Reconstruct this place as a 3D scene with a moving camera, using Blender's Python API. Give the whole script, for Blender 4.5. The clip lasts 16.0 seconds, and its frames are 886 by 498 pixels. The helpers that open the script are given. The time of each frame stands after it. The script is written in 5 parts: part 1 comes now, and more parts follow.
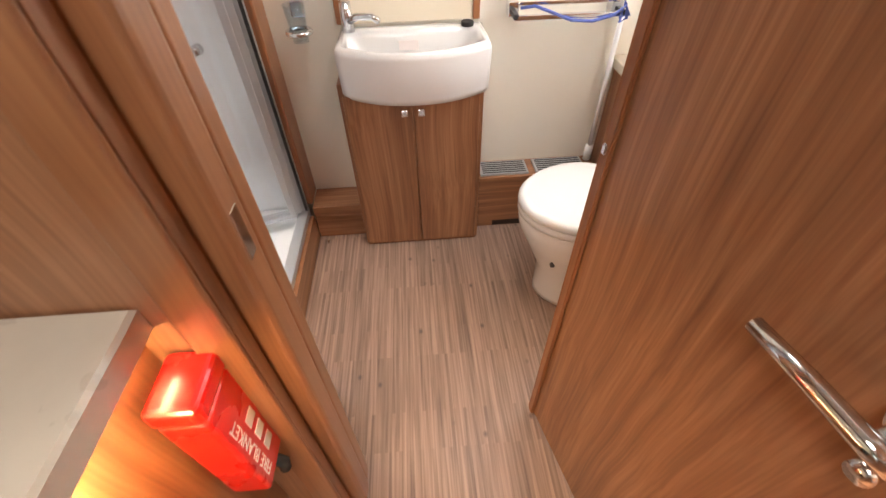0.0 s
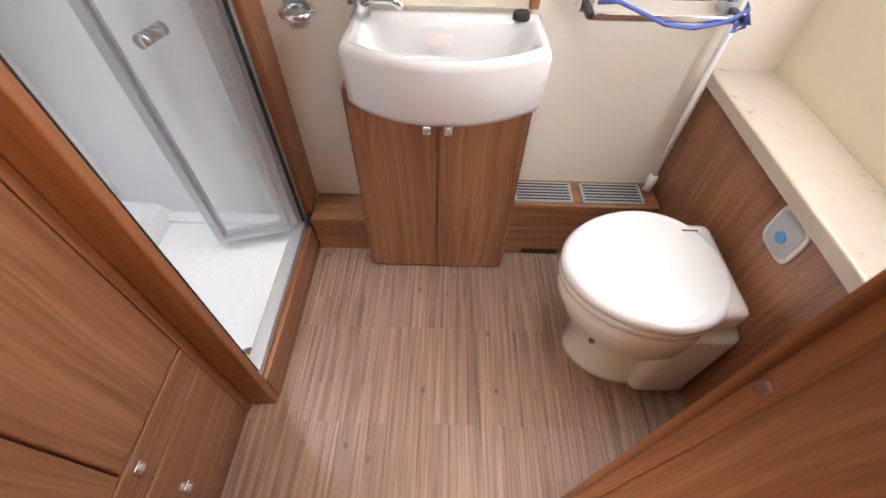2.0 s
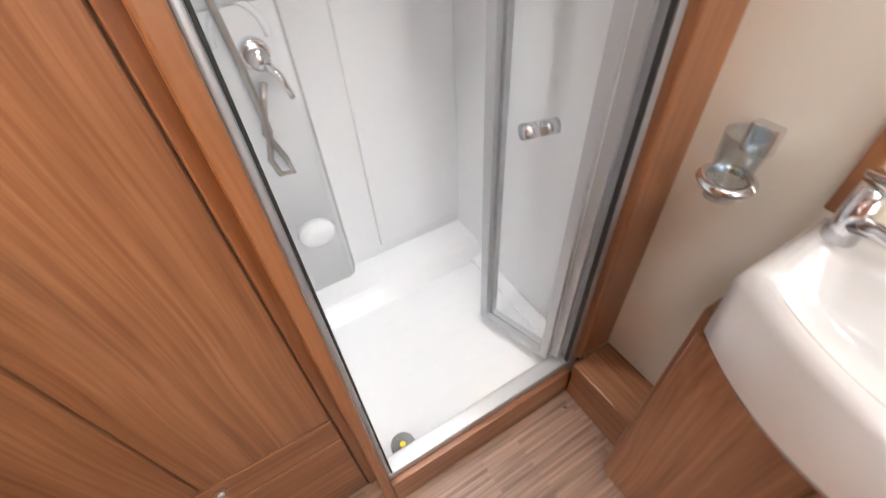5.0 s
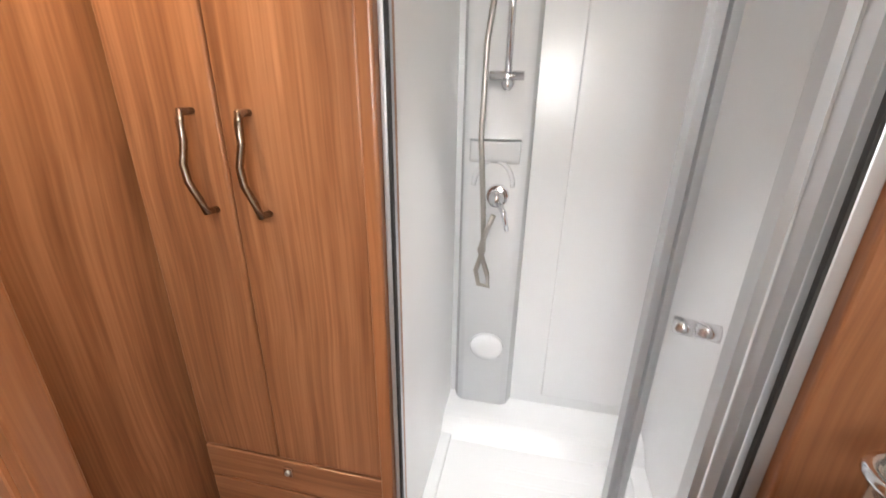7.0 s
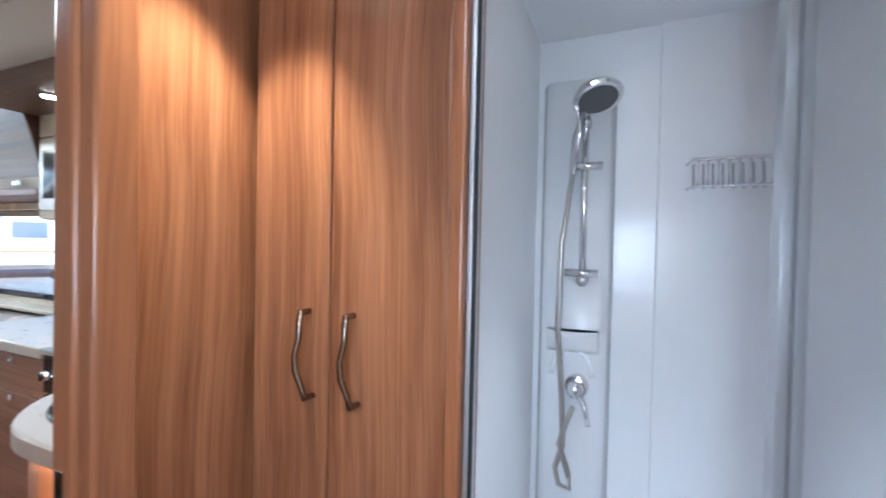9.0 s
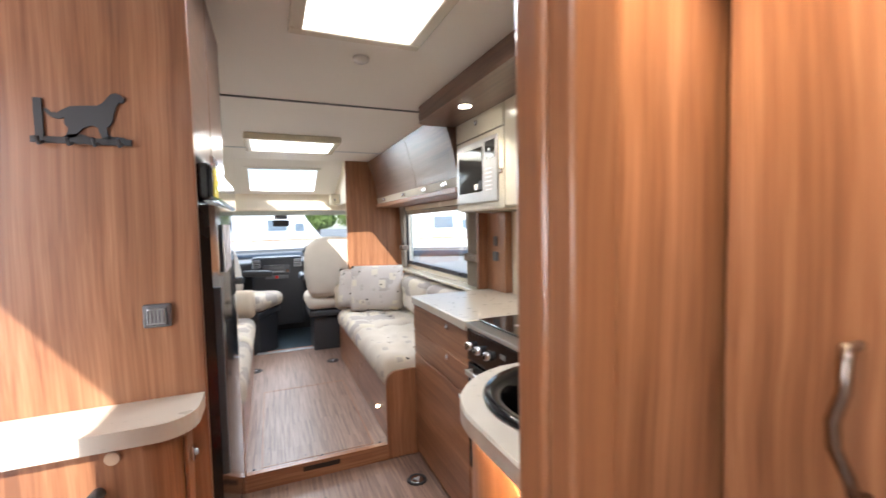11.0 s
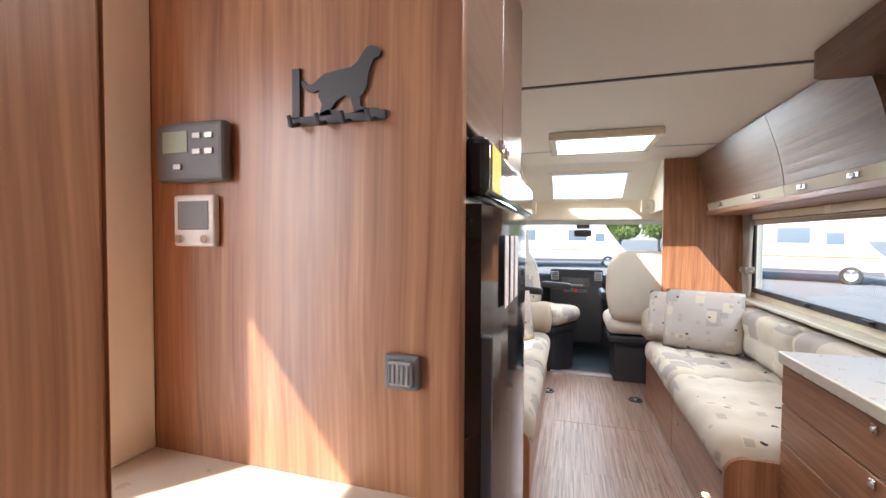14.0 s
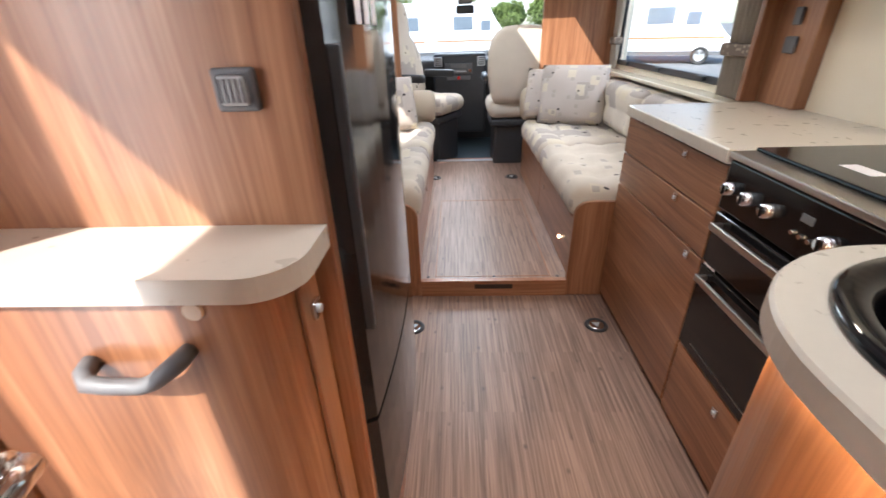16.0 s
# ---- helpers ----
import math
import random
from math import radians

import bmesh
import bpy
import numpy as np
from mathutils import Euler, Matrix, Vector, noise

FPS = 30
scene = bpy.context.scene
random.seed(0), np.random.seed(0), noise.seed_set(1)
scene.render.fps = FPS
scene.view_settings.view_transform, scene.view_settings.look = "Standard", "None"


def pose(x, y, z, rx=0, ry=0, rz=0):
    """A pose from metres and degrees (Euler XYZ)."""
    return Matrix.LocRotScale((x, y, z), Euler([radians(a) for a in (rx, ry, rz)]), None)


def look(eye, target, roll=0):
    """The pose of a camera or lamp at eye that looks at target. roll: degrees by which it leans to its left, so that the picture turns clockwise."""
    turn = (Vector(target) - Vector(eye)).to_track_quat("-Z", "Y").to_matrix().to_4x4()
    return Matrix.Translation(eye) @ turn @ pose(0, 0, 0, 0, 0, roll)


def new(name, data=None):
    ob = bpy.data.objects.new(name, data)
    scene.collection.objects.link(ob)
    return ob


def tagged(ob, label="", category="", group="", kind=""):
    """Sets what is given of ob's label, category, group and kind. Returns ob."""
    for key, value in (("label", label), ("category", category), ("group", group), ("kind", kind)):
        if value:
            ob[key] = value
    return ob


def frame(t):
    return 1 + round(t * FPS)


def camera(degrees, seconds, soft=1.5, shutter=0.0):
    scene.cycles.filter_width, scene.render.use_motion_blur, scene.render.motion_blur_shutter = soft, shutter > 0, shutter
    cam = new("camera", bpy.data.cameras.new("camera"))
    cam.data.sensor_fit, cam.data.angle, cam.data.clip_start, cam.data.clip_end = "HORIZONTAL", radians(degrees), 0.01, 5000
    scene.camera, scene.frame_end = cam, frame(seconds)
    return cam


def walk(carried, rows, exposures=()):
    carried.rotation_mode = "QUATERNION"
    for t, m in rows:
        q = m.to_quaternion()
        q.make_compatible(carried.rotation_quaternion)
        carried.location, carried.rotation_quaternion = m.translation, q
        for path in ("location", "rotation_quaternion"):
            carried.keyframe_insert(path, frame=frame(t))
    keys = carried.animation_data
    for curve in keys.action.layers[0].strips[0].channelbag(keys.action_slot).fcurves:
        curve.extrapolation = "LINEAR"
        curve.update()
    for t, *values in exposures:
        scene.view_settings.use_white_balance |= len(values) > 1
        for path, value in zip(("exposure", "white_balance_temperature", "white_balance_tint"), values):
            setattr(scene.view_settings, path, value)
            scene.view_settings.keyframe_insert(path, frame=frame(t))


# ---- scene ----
cam = camera(93.2, 16.0, shutter=0.4)
PATH = [
    (0, (-0.084, 0.162, 1.277), (0.0, 1.576, -0.135), -1.5),
    (0.5, (-0.064, 0.273, 1.275), (0.062, 1.651, -0.169), -1.4),
    (1, (-0.08, 0.446, 1.272), (0.131, 1.776, -0.207), 2.2),
    (1.5, (-0.078, 0.528, 1.27), (0.037, 1.823, -0.25), 1.3),
    (2, (-0.067, 0.566, 1.265), (-0.074, 1.819, -0.294), 1.4),
    (2.5, (-0.072, 0.57, 1.261), (-0.185, 1.795, -0.316), 1.9),
    (3, (-0.074, 0.591, 1.255), (-0.287, 1.786, -0.334), 1.6),
    (3.5, (-0.083, 0.653, 1.234), (-0.41, 1.829, -0.35), 1.4),
    (4, (-0.14, 0.746, 1.227), (-0.684, 1.886, -0.323), 1.3),
    (4.5, (-0.211, 0.879, 1.246), (-1.122, 1.804, -0.275), -2.4),
    (7, (-0.012, 1.205, 1.230), (-1.827, 0.815, 0.486), 0.8),
    (7.5, (0.016, 1.193, 1.250), (-1.899, 0.821, 0.809), 0.6),
    (8.2, (0.044, 1.219, 1.300), (-1.911, 0.822, 1.153), 0.8),
    (10.5, (-0.017, 1.056, 1.328), (-1.094, -0.627, 1.25), -0.3),
    (11, (-0.035, 0.895, 1.32), (-0.799, -0.949, 1.203), -1.2),
    (11.5, (-0.058, 0.738, 1.315), (-0.469, -1.207, 1.098), -1.7),
    (12, (-0.062, 0.625, 1.315), (-0.094, -1.361, 1.078), -1.4),
    (12.5, (-0.072, 0.546, 1.305), (-0.055, -1.442, 1.089), -0.9),
    (13, (-0.062, 0.462, 1.296), (0.064, -1.526, 1.146), -0.5),
    (13.5, (-0.031, 0.431, 1.321), (0.347, -1.532, 1.279), 0.1),
    (14, (-0.031, 0.447, 1.328), (0.545, -1.467, 1.269), 0.3),
    (14.5, (-0.029, 0.445, 1.29), (0.503, -1.445, 0.908), -0.2),
    (15, (-0.036, 0.458, 1.226), (0.373, -1.334, 0.437), 0.1),
    (15.5, (-0.038, 0.458, 1.22), (0.231, -1.291, 0.288), -1.1),
    (16, (-0.068, 0.435, 1.211), (0.003, -1.335, 0.282), -1.8),
]
EXPOSURES = ((0.0, 1.4, 7200, 13), (1.0, 1.4, 6600, 12), (3.5, 1.32, 6700, 12), (4.5, 1.4, 6800, 12), (7.0, 1.52, 7000, 12), (8.2, 1.25, 5050, 8), (10.5, 1.35, 6100, 11), (14.5, 1.38, 6250, 12), (15.5, 1.28, 6150, 12), (16.0, 1.24, 6200, 12))
walk(cam, [(t, look(eye, target, roll)) for t, eye, target, roll in PATH], EXPOSURES)

# ---------------------------------------------------------------- light
SUN_WAY = Vector((0.82, 1.0, 1.09)).normalized()      # towards the sun
world = bpy.data.worlds.new("sky")
scene.world = world
world.use_nodes = True
wn = world.node_tree.nodes
sky = wn.new("ShaderNodeTexSky")
sky.sky_type = 'NISHITA'
sky.sun_disc = False
sky.sun_elevation = math.asin(SUN_WAY.z)
sky.sun_rotation = math.atan2(SUN_WAY.x, SUN_WAY.y)
world.node_tree.links.new(sky.outputs[0], wn["Background"].inputs[0])
wn["Background"].inputs[1].default_value = 0.15


def lamp(name, kind, place, target, energy, color=(1, 1, 1), size=0.1, size_y=None, spot=None):
    d = bpy.data.lights.new(name, kind)
    d.energy, d.color = energy, color
    if kind == 'AREA':
        d.size = size
        if size_y:
            d.shape, d.size_y = 'RECTANGLE', size_y
    if kind == 'SPOT':
        d.spot_size, d.spot_blend, d.shadow_soft_size = radians(spot), 0.6, size
    ob = new(name, d)
    ob.matrix_basis = look(place, target)
    return ob


sun = lamp("sun", 'SUN', (0, 0, 8), Vector((0, 0, 8)) - SUN_WAY, 5.0, (1.0, 0.94, 0.85))
sun.data.angle = radians(0.6)
DAY = (0.93, 0.97, 1.0)
# the sky's light in the openings
lamp("skylight_kitchen", 'AREA', (-0.33, -0.27, 2.005), (-0.33, -0.27, 0), 5, DAY, 0.36, 0.44)
lamp("skylight_lounge", 'AREA', (-0.22, -2.4, 2.02), (-0.22, -2.4, 0), 7.5, DAY, 0.55, 0.40)
lamp("skylight_cab", 'AREA', (-0.19, -3.75, 1.92), (-0.19, -3.0, 0.9), 5, DAY, 0.5, 0.36)
lamp("light_windscreen", 'AREA', (-0.22, -5.5, 2.5), (-0.22, -3.4, 0.7), 60, DAY, 1.9, 1.2)
lamp("light_side_window", 'AREA', (-2.3, -2.33, 2.25), (-0.7, -2.33, 0.8), 22, DAY, 1.8, 0.8)
lamp("light_entrance", 'AREA', (1.0, 0.76, 0.95), (0, 0.76, 0.8), 10, DAY, 0.5, 1.6)
lamp("light_wash_window", 'AREA', (0.832, 1.28, 1.24), (-0.3, 1.28, 0.8), 4.0, DAY, 0.34, 0.48)
# fill lamp in an invented roof opening, to brighten the washroom
lamp("light_wash_roof", 'AREA', (0.15, 1.15, 2.005), (0.15, 1.15, 0), 3.5, DAY, 0.4, 0.4)
lamp("spot_wardrobe", 'SPOT', (-0.45, 0.66, 1.932), (-0.46, 0.55, 1.0), 19, (1.0, 0.78, 0.50), 0.02, spot=72)
lamp("spot_kitchen", 'SPOT', (-0.88, -0.87, 1.83), (-0.9, -0.87, 0), 5, (1.0, 0.86, 0.66), 0.02, spot=120)
# fill spot added to brighten the shower tray and lining
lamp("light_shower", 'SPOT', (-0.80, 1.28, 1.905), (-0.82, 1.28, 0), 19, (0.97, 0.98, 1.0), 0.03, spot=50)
lamp("light_sink_strip", 'AREA', (-0.411, 0.29, 0.874), (-0.395, 0.29, 0), 1.3, (1.0, 0.62, 0.28), 0.010, 0.30)
lamp("light_sink_bow", 'AREA', (-0.484, -0.036, 0.874), (-0.47, -0.05, 0), 0.7, (1.0, 0.62, 0.28), 0.03)

# ---------------------------------------------------------------- materials


def mat(name, color=(0.8, 0.8, 0.8), rough=0.5, metal=0.0, vary=0.06, scale=8.0, bump=0.0, coat=0.0, spec=0.5):
    m = bpy.data.materials.new(name)
    m.use_nodes = True
    n, l = m.node_tree.nodes, m.node_tree.links
    b = n["Principled BSDF"]
    b.inputs["Roughness"].default_value, b.inputs["Metallic"].default_value = rough, metal
    b.inputs["Coat Weight"].default_value = coat
    b.inputs["Coat Roughness"].default_value = 0.08
    b.inputs["Specular IOR Level"].default_value = spec
    b.inputs["Base Color"].default_value = (*color, 1)
    tc = n.new("ShaderNodeTexCoord")
    nz = n.new("ShaderNodeTexNoise")
    nz.inputs["Scale"].default_value, nz.inputs["Detail"].default_value = scale, 6
    l.new(tc.outputs["Object"], nz.inputs["Vector"])
    if vary:
        mx = n.new("ShaderNodeMixRGB")
        mx.inputs[1].default_value = (*[c * (1 - vary) for c in color], 1)
        mx.inputs[2].default_value = (*[min(1, c * (1 + vary)) for c in color], 1)
        l.new(nz.outputs[0], mx.inputs[0])
        l.new(mx.outputs[0], b.inputs["Base Color"])
        rr = n.new("ShaderNodeMapRange")
        rr.inputs[3].default_value, rr.inputs[4].default_value = max(0.02, rough - 0.08), min(1, rough + 0.08)
        l.new(nz.outputs[0], rr.inputs[0])
        l.new(rr.outputs[0], b.inputs["Roughness"])
    if bump:
        n2 = n.new("ShaderNodeTexNoise")
        n2.inputs["Scale"].default_value, n2.inputs["Detail"].default_value = scale * 25, 3
        l.new(tc.outputs["Object"], n2.inputs["Vector"])
        bp = n.new("ShaderNodeBump")
        bp.inputs["Strength"].default_value, bp.inputs["Distance"].default_value = bump, 0.002
        l.new(n2.outputs[0], bp.inputs["Height"])
        l.new(bp.outputs[0], b.inputs["Normal"])
    return m


def grain(name, stops, along="z", rough=0.35, fine=1.0, coat=0.15, spec=0.5, streak=11.0):
    """Wood foil: bands and pores drawn out along one axis, with slow waves as in planed boards."""
    m = bpy.data.materials.new(name)
    m.use_nodes = True
    n, l = m.node_tree.nodes, m.node_tree.links
    b = n["Principled BSDF"]
    b.inputs["Roughness"].default_value, b.inputs["Coat Weight"].default_value = rough, coat
    b.inputs["Coat Roughness"].default_value = 0.2
    b.inputs["Specular IOR Level"].default_value = spec
    tc = n.new("ShaderNodeTexCoord")
    warp = n.new("ShaderNodeTexNoise")
    warp.inputs["Scale"].default_value = 1.3
    l.new(tc.outputs["Object"], warp.inputs["Vector"])
    wa = n.new("ShaderNodeVectorMath")
    wa.operation = 'SCALE'
    wa.inputs[3].default_value = 0.07
    l.new(warp.outputs["Color"], wa.inputs[0])
    ad = n.new("ShaderNodeVectorMath")
    l.new(tc.outputs["Object"], ad.inputs[0])
    l.new(wa.outputs[0], ad.inputs[1])
    outs = []
    for s, k, det in ((streak, 0.06, 3), (streak * 4.2 * fine, 0.02, 4), (streak * 16 * fine, 0.015, 2)):
        mp = n.new("ShaderNodeMapping")
        mp.inputs["Scale"].default_value = [s * (k if a == along else 1) for a in "xyz"]
        l.new(ad.outputs[0], mp.inputs["Vector"])
        nz = n.new("ShaderNodeTexNoise")
        nz.inputs["Scale"].default_value, nz.inputs["Detail"].default_value = 1.0, det
        l.new(mp.outputs[0], nz.inputs["Vector"])
        outs.append(nz.outputs[0])
    m1 = n.new("ShaderNodeMixRGB")
    m1.inputs[0].default_value = 0.5
    l.new(outs[0], m1.inputs[1])
    l.new(outs[1], m1.inputs[2])
    m2 = n.new("ShaderNodeMixRGB")
    m2.inputs[0].default_value = 0.27
    l.new(m1.outputs[0], m2.inputs[1])
    l.new(outs[2], m2.inputs[2])
    ramp = n.new("ShaderNodeValToRGB")
    e = ramp.color_ramp.elements
    e[0].position, e[0].color = 0.37, (*stops[0], 1)
    e[1].position, e[1].color = 0.64, (*stops[2], 1)
    mid = e.new(0.5)
    mid.color = (*stops[1], 1)
    l.new(m2.outputs[0], ramp.inputs[0])
    l.new(ramp.outputs[0], b.inputs["Base Color"])
    bp = n.new("ShaderNodeBump")
    bp.inputs["Strength"].default_value, bp.inputs["Distance"].default_value = 0.12, 0.001
    l.new(outs[2], bp.inputs["Height"])
    l.new(bp.outputs[0], b.inputs["Normal"])
    return m


def patterned(name, base, marks, scale):
    """Woven cloth with scattered patches and dark oval marks."""
    m = mat(name, base, 0.95, vary=0.08, scale=10, bump=0.35, spec=0.1)
    n, l = m.node_tree.nodes, m.node_tree.links
    b = n["Principled BSDF"]
    src = b.inputs["Base Color"].links[0].from_socket
    tc = n.new("ShaderNodeTexCoord")
    for s, stretch, lim, col, keep in marks:
        mp = n.new("ShaderNodeMapping")
        mp.inputs["Scale"].default_value = [scale * s * k for k in stretch]
        l.new(tc.outputs["Object"], mp.inputs["Vector"])
        vo = n.new("ShaderNodeTexVoronoi")
        vo.distance = 'CHEBYCHEV' if keep > 0.5 else 'EUCLIDEAN'
        vo.inputs["Scale"].default_value = 1.0
        l.new(mp.outputs[0], vo.inputs["Vector"])
        lt = n.new("ShaderNodeMath")
        lt.operation = 'LESS_THAN'
        lt.inputs[1].default_value = lim
        l.new(vo.outputs["Distance"], lt.inputs[0])
        sp = n.new("ShaderNodeSeparateColor")
        l.new(vo.outputs["Color"], sp.inputs[0])
        gt = n.new("ShaderNodeMath")
        gt.operation = 'GREATER_THAN'
        gt.inputs[1].default_value = 0.55
        l.new(sp.outputs[0], gt.inputs[0])
        mu = n.new("ShaderNodeMath")
        mu.operation = 'MULTIPLY'
        l.new(lt.outputs[0], mu.inputs[0])
        l.new(gt.outputs[0], mu.inputs[1])
        mx = n.new("ShaderNodeMixRGB")
        l.new(mu.outputs[0], mx.inputs[0])
        l.new(src, mx.inputs[1])
        mx.inputs[2].default_value = (*col, 1)
        src = mx.outputs[0]
    l.new(src, b.inputs["Base Color"])
    return m


def clear(name, tint=(1, 1, 1), gloss=0.04):
    m = bpy.data.materials.new(name)
    m.use_nodes = True
    n, l = m.node_tree.nodes, m.node_tree.links
    n.remove(n["Principled BSDF"])
    tr, gl, fr, mx = (n.new(k) for k in ("ShaderNodeBsdfTransparent", "ShaderNodeBsdfGlossy", "ShaderNodeLayerWeight", "ShaderNodeMixShader"))
    tr.inputs[0].default_value = (*tint, 1)
    gl.inputs["Roughness"].default_value = gloss
    pw = n.new("ShaderNodeMath")
    pw.operation = 'POWER'
    pw.inputs[1].default_value = 4.0
    l.new(fr.outputs["Facing"], pw.inputs[0])
    ma = n.new("ShaderNodeMath")
    ma.operation = 'MULTIPLY_ADD'
    ma.inputs[1].default_value, ma.inputs[2].default_value = 0.6, 0.035
    l.new(pw.outputs[0], ma.inputs[0])
    l.new(ma.outputs[0], mx.inputs[0])
    l.new(tr.outputs[0], mx.inputs[1])
    l.new(gl.outputs[0], mx.inputs[2])
    l.new(mx.outputs[0], n["Material Output"].inputs[0])
    return m


def glow(name, color, strength):
    m = mat(name, color, 0.5, vary=0)
    b = m.node_tree.nodes["Principled BSDF"]
    b.inputs["Emission Color"].default_value = (*color, 1)
    b.inputs["Emission Strength"].default_value = strength
    return m


def strips(name):
    """Printed vinyl of narrow staggered strips with grain and small dark knots."""
    m = mat(name, (0.25, 0.16, 0.12), 0.38, vary=0, spec=0.4)
    n, l = m.node_tree.nodes, m.node_tree.links
    b = n["Principled BSDF"]
    tc = n.new("ShaderNodeTexCoord")
    mp = n.new("ShaderNodeMapping")
    mp.inputs["Rotation"].default_value = (0, 0, radians(90))
    l.new(tc.outputs["Object"], mp.inputs["Vector"])
    br = n.new("ShaderNodeTexBrick")
    br.offset, br.offset_frequency, br.squash = 0.37, 3, 1.0
    br.inputs["Color1"].default_value, br.inputs["Color2"].default_value = (0.155, 0.094, 0.070, 1), (0.37, 0.235, 0.175, 1)
    br.inputs["Mortar"].default_value = (0.20, 0.125, 0.095, 1)
    br.inputs["Scale"].default_value, br.inputs["Mortar Size"].default_value = 1.0, 0.0
    br.inputs["Brick Width"].default_value, br.inputs["Row Height"].default_value = 0.31, 0.0105
    l.new(mp.outputs[0], br.inputs["Vector"])
    m2 = n.new("ShaderNodeMapping")
    m2.inputs["Scale"].default_value = (140, 3.5, 1)
    l.new(tc.outputs["Object"], m2.inputs["Vector"])
    nz = n.new("ShaderNodeTexNoise")
    nz.inputs["Scale"].default_value, nz.inputs["Detail"].default_value = 1.0, 4
    l.new(m2.outputs[0], nz.inputs["Vector"])
    rp = n.new("ShaderNodeValToRGB")
    rp.color_ramp.elements[0].position, rp.color_ramp.elements[0].color = 0.36, (0.13, 0.085, 0.066, 1)
    rp.color_ramp.elements[1].position, rp.color_ramp.elements[1].color = 0.64, (0.39, 0.26, 0.20, 1)
    l.new(nz.outputs[0], rp.inputs[0])
    mx = n.new("ShaderNodeMixRGB")
    mx.inputs[0].default_value = 0.5
    l.new(br.outputs[0], mx.inputs[1])
    l.new(rp.outputs[0], mx.inputs[2])
    m3 = n.new("ShaderNodeMapping")
    m3.inputs["Scale"].default_value = (13, 9, 0.01)
    l.new(tc.outputs["Object"], m3.inputs["Vector"])
    vo = n.new("ShaderNodeTexVoronoi")
    vo.inputs["Scale"].default_value = 1.0
    l.new(m3.outputs[0], vo.inputs["Vector"])
    sm = n.new("ShaderNodeMapRange")
    sm.inputs[1].default_value, sm.inputs[2].default_value, sm.inputs[3].default_value, sm.inputs[4].default_value = 0.04, 0.12, 0.75, 0.0
    l.new(vo.outputs["Distance"], sm.inputs[0])
    kn = n.new("ShaderNodeMixRGB")
    l.new(sm.outputs[0], kn.inputs[0])
    l.new(mx.outputs[0], kn.inputs[1])
    kn.inputs[2].default_value = (0.09, 0.066, 0.056, 1)
    l.new(kn.outputs[0], b.inputs["Base Color"])
    bp = n.new("ShaderNodeBump")
    bp.inputs["Strength"].default_value, bp.inputs["Distance"].default_value = 0.15, 0.001
    l.new(nz.outputs[0], bp.inputs["Height"])
    l.new(bp.outputs[0], b.inputs["Normal"])
    return m


WALNUT = ((0.172, 0.070, 0.033), (0.288, 0.126, 0.060), (0.42, 0.206, 0.108))
WOOD_Z = grain("walnut_upright", WALNUT, "z")
WOOD_Y = grain("walnut_lengthwise", WALNUT, "y")
WOOD_X = grain("walnut_crosswise", WALNUT, "x")
WOOD_EDGE = grain("walnut_lipping", ((0.22, 0.085, 0.036), (0.30, 0.122, 0.052), (0.38, 0.165, 0.075)), "z", 0.3)
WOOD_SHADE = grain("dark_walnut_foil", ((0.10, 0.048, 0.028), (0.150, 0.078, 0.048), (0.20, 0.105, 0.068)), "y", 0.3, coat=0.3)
FLOOR = strips("vinyl_strip_floor")
CREAM = mat("cream_wallboard", (0.80, 0.71, 0.56), 0.5, vary=0.03, scale=3, bump=0.05)
WASHWALL = mat("pale_wallboard", (0.80, 0.76, 0.67), 0.45, vary=0.03, scale=3, bump=0.05)
CEIL = mat("ceiling_board", (0.80, 0.77, 0.71), 0.6, vary=0.03, scale=2, bump=0.04)
TOP = mat("stone_laminate", (0.58, 0.51, 0.42), 0.3, vary=0.06, scale=30, bump=0.05)
WHITE = mat("white_plastic", (0.80, 0.80, 0.80), 0.22, vary=0.02, scale=4, coat=0.2)
SHOWER = mat("white_shower_lining", (0.84, 0.86, 0.88), 0.22, vary=0.02, scale=2, coat=0.12)
CERAMIC = mat("white_basin", (0.76, 0.75, 0.745), 0.1, vary=0.015, scale=4, coat=0.6)
CREAMGLOSS = mat("cream_gloss_door", (0.72, 0.66, 0.52), 0.25, vary=0.03, scale=4, coat=0.3)
CHROME = mat("chrome", (0.75, 0.75, 0.77), 0.12, 1.0, vary=0.05, scale=20)
ALU = mat("satin_aluminium", (0.52, 0.54, 0.56), 0.38, 0.6, vary=0)
STEEL = mat("brushed_steel", (0.55, 0.53, 0.50), 0.32, 1.0, vary=0.1, scale=30)
ROCKER = mat("silver_grey_rocker", (0.36, 0.36, 0.36), 0.22, 0.3, vary=0.3, scale=60, coat=0.4)
BRONZE = mat("bronze_chrome", (0.30, 0.24, 0.20), 0.2, 1.0, vary=0.15, scale=30)
BLACK = mat("black_gloss", (0.008, 0.008, 0.009), 0.07, vary=0.1, scale=6, coat=0.15, spec=0.4)
FRIDGE = mat("black_fridge_panel", (0.012, 0.011, 0.011), 0.1, vary=0.15, scale=5, coat=0.1, spec=0.35)
RUBBER = mat("black_rubber", (0.02, 0.02, 0.02), 0.6, vary=0.2, scale=30)
DARK = mat("dark_plastic", (0.035, 0.036, 0.04), 0.5, vary=0.2, scale=30, bump=0.1)
GREY = mat("grey_plastic", (0.115, 0.115, 0.12), 0.5, vary=0.1, scale=30)
GAP = mat("shadow_gap", (0.035, 0.02, 0.014), 0.8, vary=0)
RED = mat("red_plastic", (0.70, 0.013, 0.011), 0.28, vary=0.04, scale=6, coat=0.3)
PRINT = mat("white_print", (0.85, 0.78, 0.76), 0.5, vary=0)
